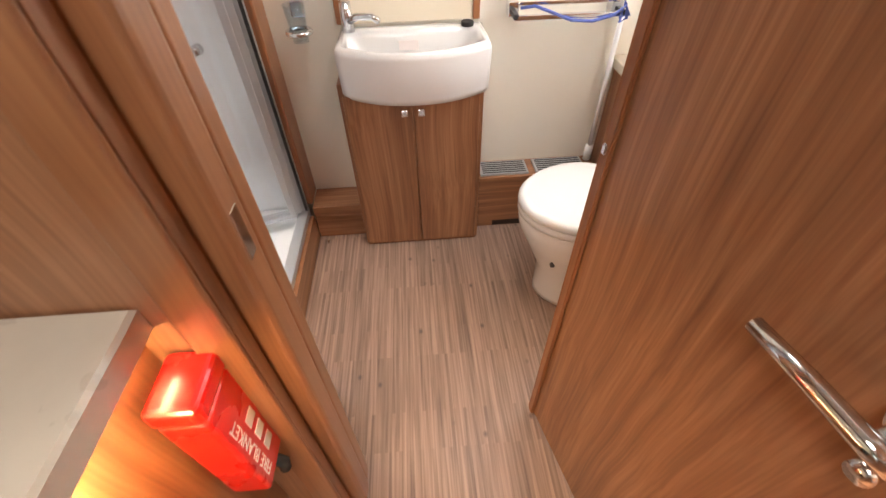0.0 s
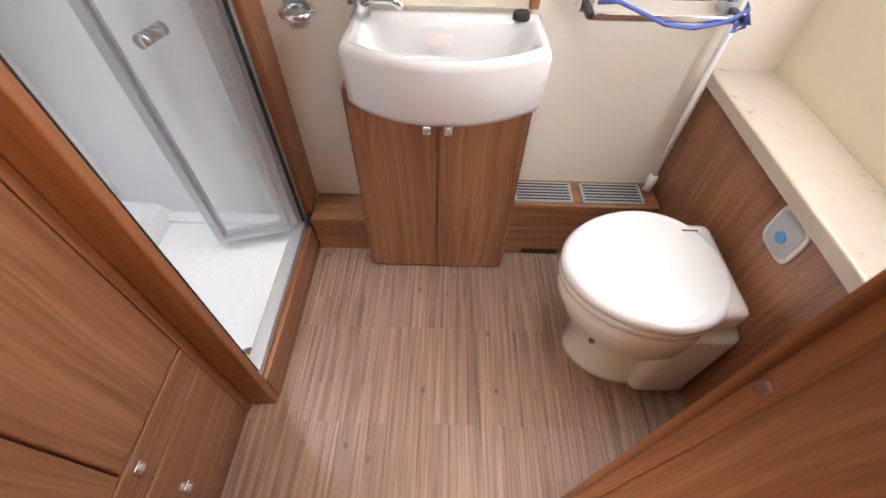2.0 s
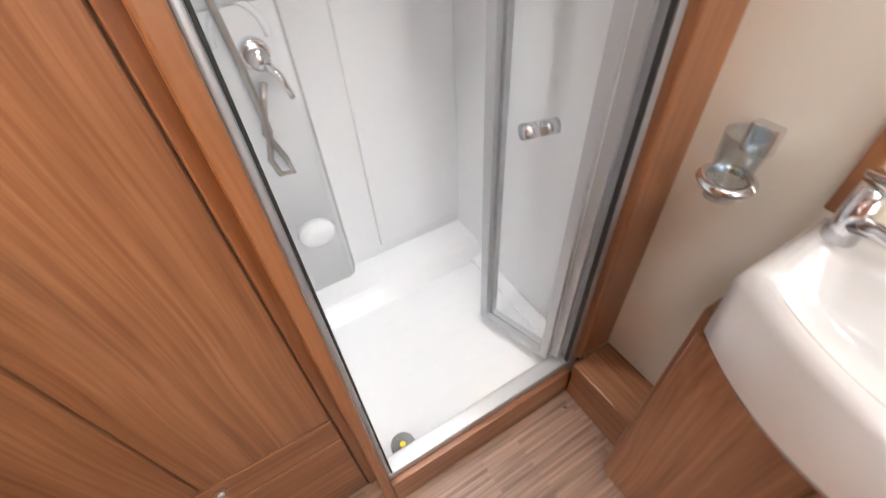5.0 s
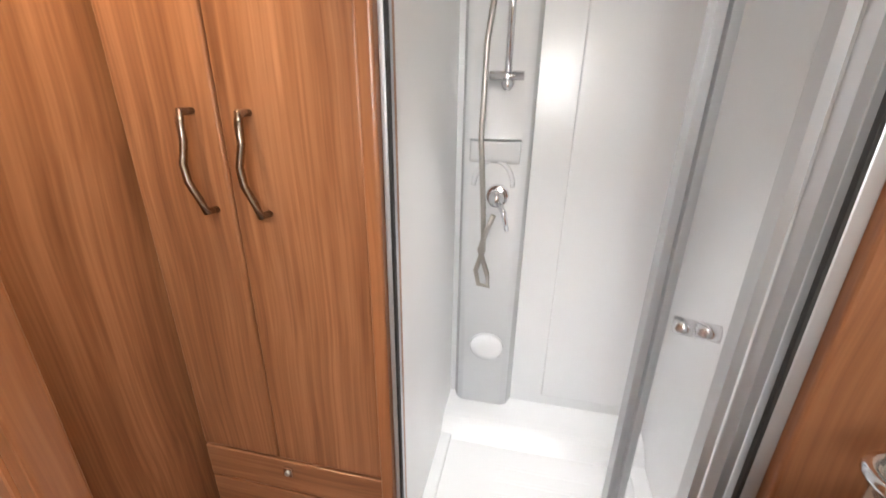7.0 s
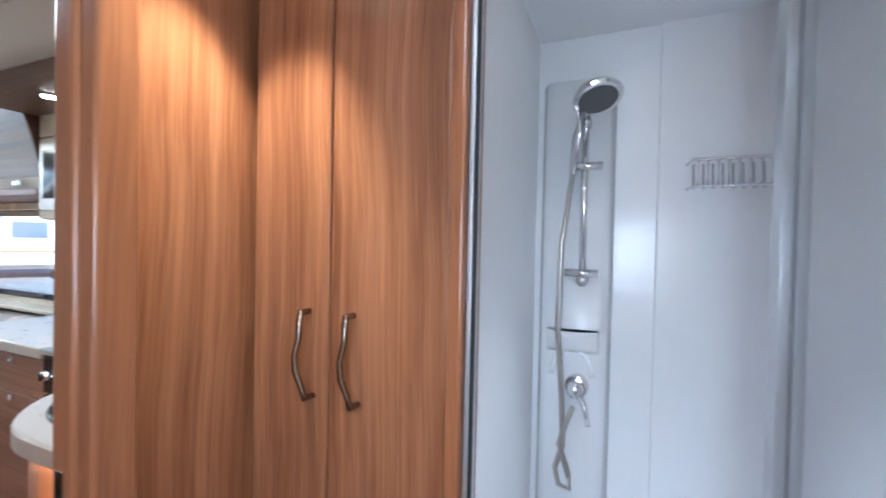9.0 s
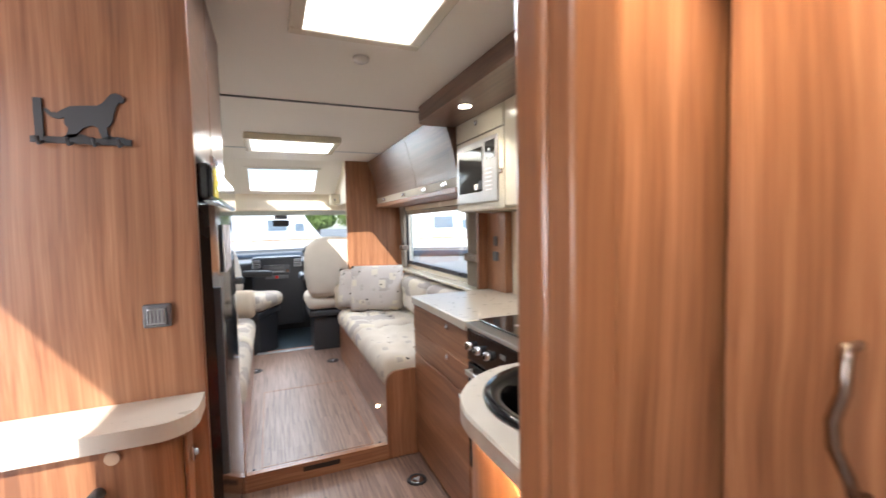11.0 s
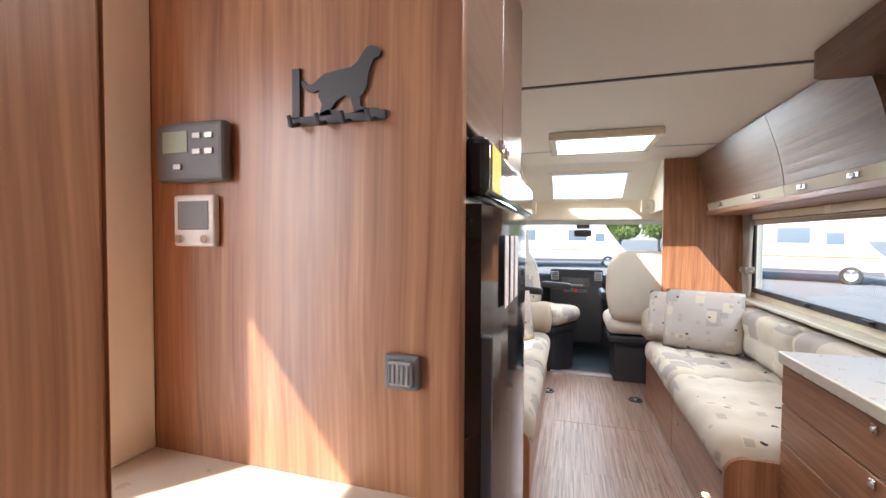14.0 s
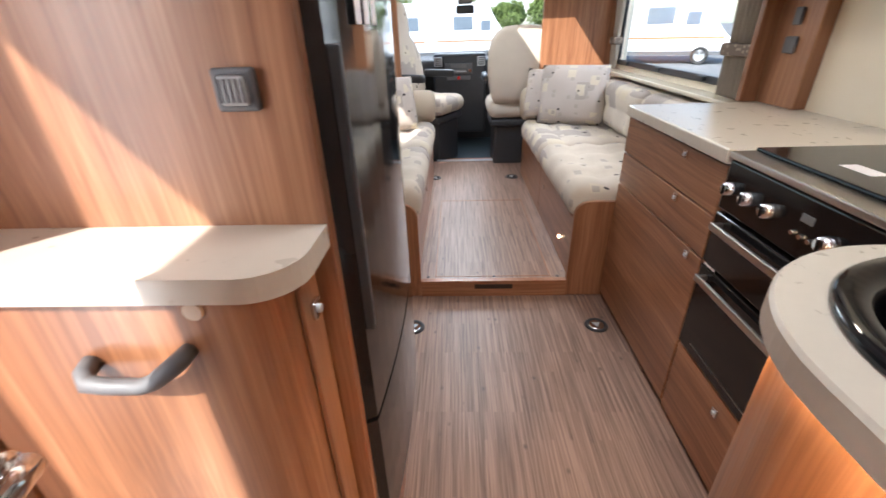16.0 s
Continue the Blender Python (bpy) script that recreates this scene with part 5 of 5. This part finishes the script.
side_window("window_2", W, 1, -3.08, -1.62)
side_window("window_3", E, -1, -3.0, -1.7)
bl = holder("roller_blind", (-1.28, -2.35, 1.46), "rolled cream blind above the side window", "blind")
box("cassette", (W + 0.001, W + 0.045, -3.1, -1.60, 1.455, 1.499), CREAMGLOSS, bl, 0.006, 3)
for i in range(3):
    box("pleat", (W + 0.018, W + 0.030, -3.05, -1.65, 1.42 + i * 0.011, 1.429 + i * 0.011), CURTAIN, bl, 0.002)
box("window_ledge", (W, -1.205, -3.09, -1.39, 0.885, 0.905), CREAMGLOSS, bevel=0.006, seg=3, label="pale ledge under the side window", kind="structure")

def curtain(xw, sgn, yc, half, label):
    c = holder("curtain", (xw, yc, 0.92), label, "curtain", "tied curtains")
    def sheet(z0, z1, w0, w1, k=60, rows=10):
        bm = bmesh.new()
        g = []
        for j in range(rows + 1):
            t = j / rows
            z = z0 + (z1 - z0) * t
            w = w0 + (w1 - w0) * t
            row = []
            for i in range(k + 1):
                u = -1 + 2 * i / k
                row.append(bm.verts.new((xw + sgn * (0.045 + 0.018 * math.sin(u * 21 + 0.4 * math.sin(t * 3)) * (0.5 + 0.5 * t)), yc + u * w, z)))
            g.append(row)
        for j in range(rows):
            for i in range(k):
                bm.faces.new((g[j][i], g[j][i + 1], g[j + 1][i + 1], g[j + 1][i]))
        r = bmesh.ops.solidify(bm, geom=bm.faces[:], thickness=0.004)
        return bm
    part("drape", sheet(1.12, 1.50, half * 0.75, half), CURTAIN, c, "", True)
    part("skirt", sheet(0.91, 1.08, half * 0.85, half * 0.75), CURTAIN, c, "", True)
    box("tie_band", (min(xw + sgn * 0.012, xw + sgn * 0.078), max(xw + sgn * 0.012, xw + sgn * 0.078), yc - half * 0.8, yc + half * 0.8, 1.075, 1.125), BAND, c, 0.012, 3, "woven brown tie-back")
curtain(W, 1, -3.08, 0.07, "grey-beige curtain tied with a woven band")
curtain(W, 1, -1.535, 0.135, "grey-beige curtain tied back beside the kitchen")

# bulkheads to the cab
for name, x0, x1, e in (("wall_bulkhead_west", W, -0.735, -0.735), ("wall_bulkhead_east", 0.37, E, 0.37)):
    box(name, (x0, x1, -3.235, -3.205, 0.40, CEILZ - 0.002), WOOD_Z, bevel=0.008, seg=3, label="walnut bulkhead beside the cab opening", kind="structure")
    sgn = 1 if x0 < -1 else -1
    box("cab_side_panel", (min(e, e - sgn * 0.03), max(e, e - sgn * 0.03), -3.90, -3.236, 1.55, CEILZ), CREAM, bevel=0.004, label="cream side lining over the cab", kind="structure")
    d = box("cab_locker_front", (min(e + sgn * 0.002, e + sgn * 0.10), max(e + sgn * 0.002, e + sgn * 0.10), -3.62, -3.58, 1.55, 1.66), CREAMGLOSS, bevel=0.006, label="small cream cab locker with chrome catch", category="locker")
    knob(d, e + sgn * 0.05, -3.58, 1.60, (0, 1))

# over-cab: sloped roof with window, front panel, header
def slope_pt(t, x):
    return (x, -3.30 - 0.62 * t, 1.95 - 0.27 * t)
bm = bmesh.new()
def slope_slab(bm, x0, x1, t0, t1, lift=0.0, thick=0.05):
    p = [Vector(slope_pt(t, x)) for t, x in ((t0, x0), (t0, x1), (t1, x1), (t1, x0))]
    n = Vector((0, -0.27, 0.62)).normalized()
    bm_loft(bm, [[q + n * lift for q in p], [q + n * (lift + thick) for q in p]])
for x0, x1, t0, t1 in ((-1.31, -0.52, 0, 1), (0.14, 0.83, 0, 1), (-0.52, 0.14, 0, 0.22), (-0.52, 0.14, 0.88, 1)):
    slope_slab(bm, x0, x1, t0, t1)
whole("ceiling_cab", bm, CEIL, "sloped cream lining over the cab", kind="structure")
rw = holder("window_4", slope_pt(0.5, -0.19), "bright tilted roof window over the cab", kind="structure")
for x0, x1, t0, t1 in ((-0.535, -0.50, 0.2, 0.9), (0.12, 0.155, 0.2, 0.9), (-0.4995, 0.1195, 0.19, 0.235), (-0.4995, 0.1195, 0.865, 0.905)):
    b2 = bmesh.new()
    slope_slab(b2, x0, x1, t0, t1, -0.012, 0.011)
    part("window_frame", b2, CEIL, rw)
b2 = bmesh.new()
slope_slab(b2, -0.50, 0.12, 0.235, 0.865, 0.03, 0.004)
part("pane", b2, TINTED, rw).visible_shadow = False
box("cab_header", (-1.2, 0.75, -3.96, -3.92, 1.50, 1.69), CREAM, bevel=0.012, seg=3, label="cream header panel over the windscreen", kind="structure")
for x0, x1 in ((-1.36, -1.20), (0.75, 0.88)):
    box("cab_pillar", (x0, x1, -3.96, -3.236, -0.05, 1.95), CREAM, bevel=0.01, label="cream lined cab side", kind="structure")

# roof lights
def rooflight(name, x0, x1, y0, y1, deep):
    r = holder(name, ((x0 + x1) / 2, (y0 + y1) / 2, CEILZ), "white-framed roof light", kind="structure")
    f = 0.035
    for lims in ((x0 - f, x1 + f, y0 - f, y0 + 0.01), (x0 - f, x1 + f, y1 - 0.01, y1 + f), (x0 - f, x0 + 0.01, y0 + 0.0101, y1 - 0.0101), (x1 - 0.01, x1 + f, y0 + 0.0101, y1 - 0.0101)):
        box("window_frame", (*lims, CEILZ - deep, CEILZ - 0.001), CREAMGLOSS, r, 0.008, 3)
    p = box("pane", (x0 - 0.02, x1 + 0.02, y0 - 0.02, y1 + 0.02, CEILZ + 0.062, CEILZ + 0.075), TINTED, r, 0.003)
    p.visible_shadow = False
    return r
w5 = rooflight("window_5", -0.51, -0.15, -0.50, -0.05, 0.022)
rooflight("window_6", -0.50, 0.06, -2.62, -2.18, 0.045)
# unseen roof light, added around the washroom's fill lamp
w7 = rooflight("window_7", -0.05, 0.35, 0.95, 1.35, 0.022)
for o in (*w5.children, *w7.children):
    if o.name.startswith("pane"):
        o.data.materials[0] = FROSTED
        o.visible_shadow = True
whole("smoke_alarm", bm_loft(bmesh.new(), [oval(-0.38, -0.70, CEILZ - 0.001, 0.03, 0.03), oval(-0.38, -0.70, CEILZ - 0.015, 0.027, 0.027), oval(-0.38, -0.70, CEILZ - 0.022, 0.015, 0.015)]), WHITE, "small white ceiling sensor", "sensor", smooth=True)

# ---------------------------------------------------------------- cab
db = holder("dashboard", (-0.2, -4.4, 0.5), "dark grey dashboard with radio and vents", "dashboard")
box("top", (-1.19, 0.74, -4.72, -4.32, 0.80, 0.93), DARK, db, 0.04, 4, smooth=True)
box("console", (-0.38, 0.16, -4.5, -4.24, 0.20, 0.99), DARK, db, 0.03, 4, smooth=True)
rd = box("radio", (-0.24, 0.04, -4.2399, -4.225, 0.80, 0.90), GREY, db, 0.006, 3, "grey radio unit")
box("screen", (-0.18, -0.02, -4.2249, -4.222, 0.855, 0.89), LCDGREY, rd, 0)
for x in (-0.215, 0.015):
    disc("dial", (x, -4.2249, 0.83), "y", 0.016, 0.012, CHROME, rd)
for i in range(6):
    box("button", (-0.175 + i * 0.027, -0.155 + i * 0.027, -4.2249, -4.221, 0.815, 0.83), ALU, rd, 0)
for x in (-0.33, 0.11):
    v = box("air_vent", (x - 0.04, x + 0.04, -4.2399, -4.228, 0.87, 0.96), ALU, db, 0.006, 3, "silver-framed air vent")
    for i in range(4):
        box("slat", (x - 0.03, x + 0.03, -4.2279, -4.224, 0.882 + i * 0.019, 0.892 + i * 0.019), DARK, v, 0)
box("switch_row", (-0.22, 0.02, -4.2399, -4.228, 0.74, 0.78), GREY, db, 0.004)
box("hazard_switch", (-0.115, -0.085, -4.2279, -4.222, 0.745, 0.775), RED, db, 0.003, label="red hazard switch")
swl = holder("steering_wheel", (-0.62, -4.15, 0.95), "black steering wheel before the dashboard", "steering wheel")
rim = bm_tube(bmesh.new(), [(0.19 * math.cos(a * math.pi / 16), 0.19 * math.sin(a * math.pi / 16), 0) for a in range(33)], 0.015)
mm = pose(-0.62, -4.12, 0.95, -52, 0, 0)
rim.transform(mm)
part("rim", rim, DARK, swl, "", True)
hub = bm_box(bmesh.new(), (-0.17, 0.17, -0.03, 0.03, -0.02, 0.0), 0.01)
hub.transform(mm)
part("hub", hub, DARK, swl)
def cab_seat(x, y, turn, material, label, tall=1.0, wide=1.0):
    s = holder("captain_chair", (x, y, 0.03), label, "seat", "cab seats")
    m = pose(x, y, 0.07, 0, 0, turn)
    def add(name, bm, mt, smooth=True):
        bm.transform(m)
        part(name, bm, mt, s, "", smooth)
    add("pedestal", bm_box(bmesh.new(), (-0.19, 0.19, -0.2, 0.2, -0.039, 0.36), 0.02), DARK, False)
    add("slider", bm_box(bmesh.new(), (-0.23, 0.23, -0.24, 0.22, 0.361, 0.42), 0.015), DARK, False)
    add("seat", tufted(bmesh.new(), (-0.25, 0.25, -0.26, 0.26, 0.43, 0.58), 2, 2, "z", 0.02, 0.065), material)
    rings = []
    arch = ((0.56, 0.20, 0.06, -0.22), (0.62, 0.235, 0.075, -0.23), (0.80, 0.265, 0.08, -0.26), (0.96, 0.265, 0.078, -0.285), (1.05, 0.245, 0.07, -0.295), (1.11, 0.20, 0.06, -0.30), (1.145, 0.14, 0.045, -0.305), (1.155, 0.06, 0.02, -0.307))
    for z, w, d, yy in arch if wide > 1 else ((0.56, 0.20, 0.06, -0.22), (0.62, 0.235, 0.075, -0.23), (0.80, 0.24, 0.08, -0.26), (0.94, 0.235, 0.075, -0.285), (1.02, 0.205, 0.065, -0.295), (1.07, 0.15, 0.055, -0.30), (1.10, 0.12, 0.05, -0.305), (1.10 + 0.20 * (tall - 1), 0.118, 0.05, -0.315), (1.13 + 0.25 * (tall - 1), 0.09, 0.04, -0.32), (1.14 + 0.26 * (tall - 1), 0.04, 0.02, -0.322)):
        rings.append(oval(0, yy, z, w, d, 3.2))
    add("backrest", bm_loft(bmesh.new(), rings), material)
    for sx in (-0.30, 0.245):
        add("armrest", bm_box(bmesh.new(), (sx, sx + 0.055, -0.22, 0.12, 0.72, 0.79), 0.025, 4), DARK)
cab_seat(-0.60, -3.62, 180, PLAINCLOTH, "driver seat in a plain cream cover facing forwards", wide=1.16)
cab_seat(0.18, -3.82, 62, CLOTH, "swivelled patterned passenger seat facing the aisle", 1.9)
wsn = holder("window_8", (-0.2, -4.4, 0.95), "wide panoramic windscreen", kind="structure")
def ws(bm, x0, x1, t0, t1, th):
    p = [Vector((x, -4.80 + 0.84 * t, 0.93 + 0.59 * t)) for x, t in ((x0, t0), (x1, t0), (x1, t1), (x0, t1))]
    n = Vector((0, -0.59, 0.84)).normalized() * th
    return bm_loft(bm, [p, [q + n for q in p]])
part("pane", ws(bmesh.new(), -1.13, 0.68, 0.0, 1.0, 0.006), TINTED, wsn).visible_shadow = False
for x0, x1 in ((-1.20, -1.13), (0.68, 0.75)):
    part("pillar", ws(bmesh.new(), x0, x1, 0, 1.0, 0.05), mat("pale_trim", (0.5, 0.53, 0.5), 0.6), wsn)
part("header", ws(bmesh.new(), -1.13, 0.68, 0.93, 1.0, -0.03), mat("pale_header", (0.55, 0.58, 0.53), 0.6), wsn)
mi = holder("rear_view_mirror", (-0.17, -4.1, 1.37), "black rear-view mirror with sensor housing", "mirror")
box("housing", (-0.25, -0.08, -4.12, -4.09, 1.335, 1.405), DARK, mi, 0.015, 4, smooth=True)
box("stem", (-0.23, -0.10, -4.16, -4.0, 1.415, 1.49), GREY, mi, 0.015, 3)
box("wall_front_lower", (-1.2, 0.75, -4.80, -4.74, -0.05, 0.92), DARK, bevel=0, label="dark bulkhead under the windscreen", kind="structure")
for x0, x1, n in ((-1.24, -1.20, "wall_cab_west"), (0.75, 0.79, "wall_cab_east")):
    box(n, (x0, x1, -4.80, -3.961, -0.05, 0.93), DARK, bevel=0.003, label="dark lower cab door lining", kind="structure")

# ---------------------------------------------------------------- outside
box("ground", (-300, 300, -300, 300, -0.40, -0.35), ASPHALT, bevel=0, label="pale grey tarmac of the yard", kind="structure")
def motorhome(m, label):
    v = holder("motorhome", (0, 0, 0), label, "motorhome", "parked motorhomes")
    prof = [(-3.2, 0.35), (3.4, 0.35), (3.5, 0.9), (3.0, 1.25), (2.5, 1.9), (2.1, 2.75), (-3.1, 2.75), (-3.2, 2.6)]
    b = bm_prism(bmesh.new(), prof, "x", -1.1, 1.1)
    bmesh.ops.bevel(b, geom=list(b.edges), offset=0.06, segments=3, affect='EDGES')
    part("body", b, COACH, v)
    for y0, y1, z0, z1 in ((-2.6, -1.5, 1.5, 2.1), (0.3, 1.3, 1.5, 2.1), (1.75, 2.25, 1.45, 1.9)):
        box("window", (1.101, 1.115, y0, y1, z0, z1), SKYPANE, v, 0.004)
    box("side_door", (1.101, 1.112, -1.2, -0.6, 0.5, 2.3), mat("door_white", (0.72, 0.72, 0.74), 0.3), v, 0.004)
    box("stripe", (1.101, 1.106, -3.1, 3.2, 0.95, 1.02), mat("orange_stripe", (0.6, 0.2, 0.06), 0.4), v, 0)
    box("skirt", (1.101, 1.11, -3.1, 3.3, 0.35, 0.5), GREY, v, 0.003)
    for y in (-1.9, 2.45):
        t = part("wheel", bm_loft(bmesh.new(), [[(x, y + p[0] * r, 0.33 + p[1] * r) for p in [(math.cos(i * math.pi / 16), math.sin(i * math.pi / 16)) for i in range(32)]] for x, r in ((0.9, 0.30), (0.92, 0.33), (1.10, 0.33), (1.13, 0.30), (1.12, 0.21), (1.06, 0.19))]), RUBBER, v)
        part("rim", bm_loft(bmesh.new(), [[(x, y + p[0] * r, 0.33 + p[1] * r) for p in [(math.cos(i * math.pi / 16), math.sin(i * math.pi / 16)) for i in range(32)]] for x, r in ((1.065, 0.20), (1.10, 0.19), (1.08, 0.12), (1.10, 0.05))]), ALU, t)
        for i in range(5):
            a = 2 * math.pi * i / 5
            box_b = bm_box(bmesh.new(), (1.09, 1.115, -0.02, 0.02, 0.04, 0.195), 0.004)
            box_b.transform(Matrix.Translation((0, y, 0.33)) @ Matrix.Rotation(a, 4, 'X'))
            part("spoke", box_b, ALU, t)
    v.matrix_basis = m
    return v
motorhome(pose(-8.2, -20.5, -0.35, 0, 0, 62.6), "white parked motorhome with alloy wheels outside")
motorhome(pose(0.5, -25, -0.35, 0, 0, 100), "white parked motorhome ahead of the windscreen")
motorhome(pose(7.5, -26, -0.35, 0, 0, 80), "white parked motorhome across the yard")
rng = random.Random(4)
for x, y, s in ((-15, -41, 0.62), (-11.5, -40, 0.56), (-8, -42, 0.66), (-4.5, -40, 0.58), (-1.5, -41, 0.62), (1.5, -40, 0.55), (4.5, -42, 0.66), (8, -40, 0.58), (11.5, -41, 0.62)):
    tr = holder("tree", (x, y, -0.35), "broad green tree beyond the yard", "tree", "trees")
    limbs = bmesh.new()
    bm_tube(limbs, [(x, y, -0.37), (x + 0.1, y, 1.2 * s), (x, y + 0.1, 3.2 * s), (x + 0.1, y, 5.0 * s)], [0.22 * s, 0.16 * s, 0.11 * s, 0.03])
    for i in range(7):
        a, z = rng.uniform(0, 6.28), rng.uniform(1.2, 3.6) * s
        bm_tube(limbs, [(x, y, z), (x + math.cos(a) * 0.8 * s, y + math.sin(a) * 0.8 * s, z + 0.7 * s), (x + math.cos(a) * 1.7 * s, y + math.sin(a) * 1.7 * s, z + 1.1 * s)], [0.08, 0.05, 0.02], 6)
    part("trunk", limbs, BARK, tr, "", True)
    vs, fs = [], []
    for i in range(2600):
        a, b, r = rng.uniform(0, 6.28), math.acos(rng.uniform(-1, 1)), rng.uniform(0.45, 1) ** 0.5
        c = Vector((math.cos(a) * math.sin(b) * 3.4 * r, math.sin(a) * math.sin(b) * 2.8 * r, math.cos(b) * 2.1 * r)) * s
        c *= 0.75 + 0.5 * noise.noise(c * 0.9 + Vector((x, y, 0)))
        c += Vector((x, y, 3.6 * s))
        e = Euler((rng.uniform(0, 6), rng.uniform(0, 6), rng.uniform(0, 6))).to_matrix()
        k = rng.uniform(0.10, 0.2)
        base = len(vs)
        vs += [tuple(c + e @ Vector(q)) for q in ((-k, 0, 0), (0, -k * 0.5, 0), (k, 0, 0.03), (0, k * 0.5, 0))]
        fs.append((base, base + 1, base + 2, base + 3))
    me = bpy.data.meshes.new("crown")
    me.from_pydata(vs, [], fs)
    me.materials.append(LEAF)
    cr = new("crown", me)
    cr.parent = tr
    cr.matrix_parent_inverse = Matrix.Translation(tr.location).inverted()
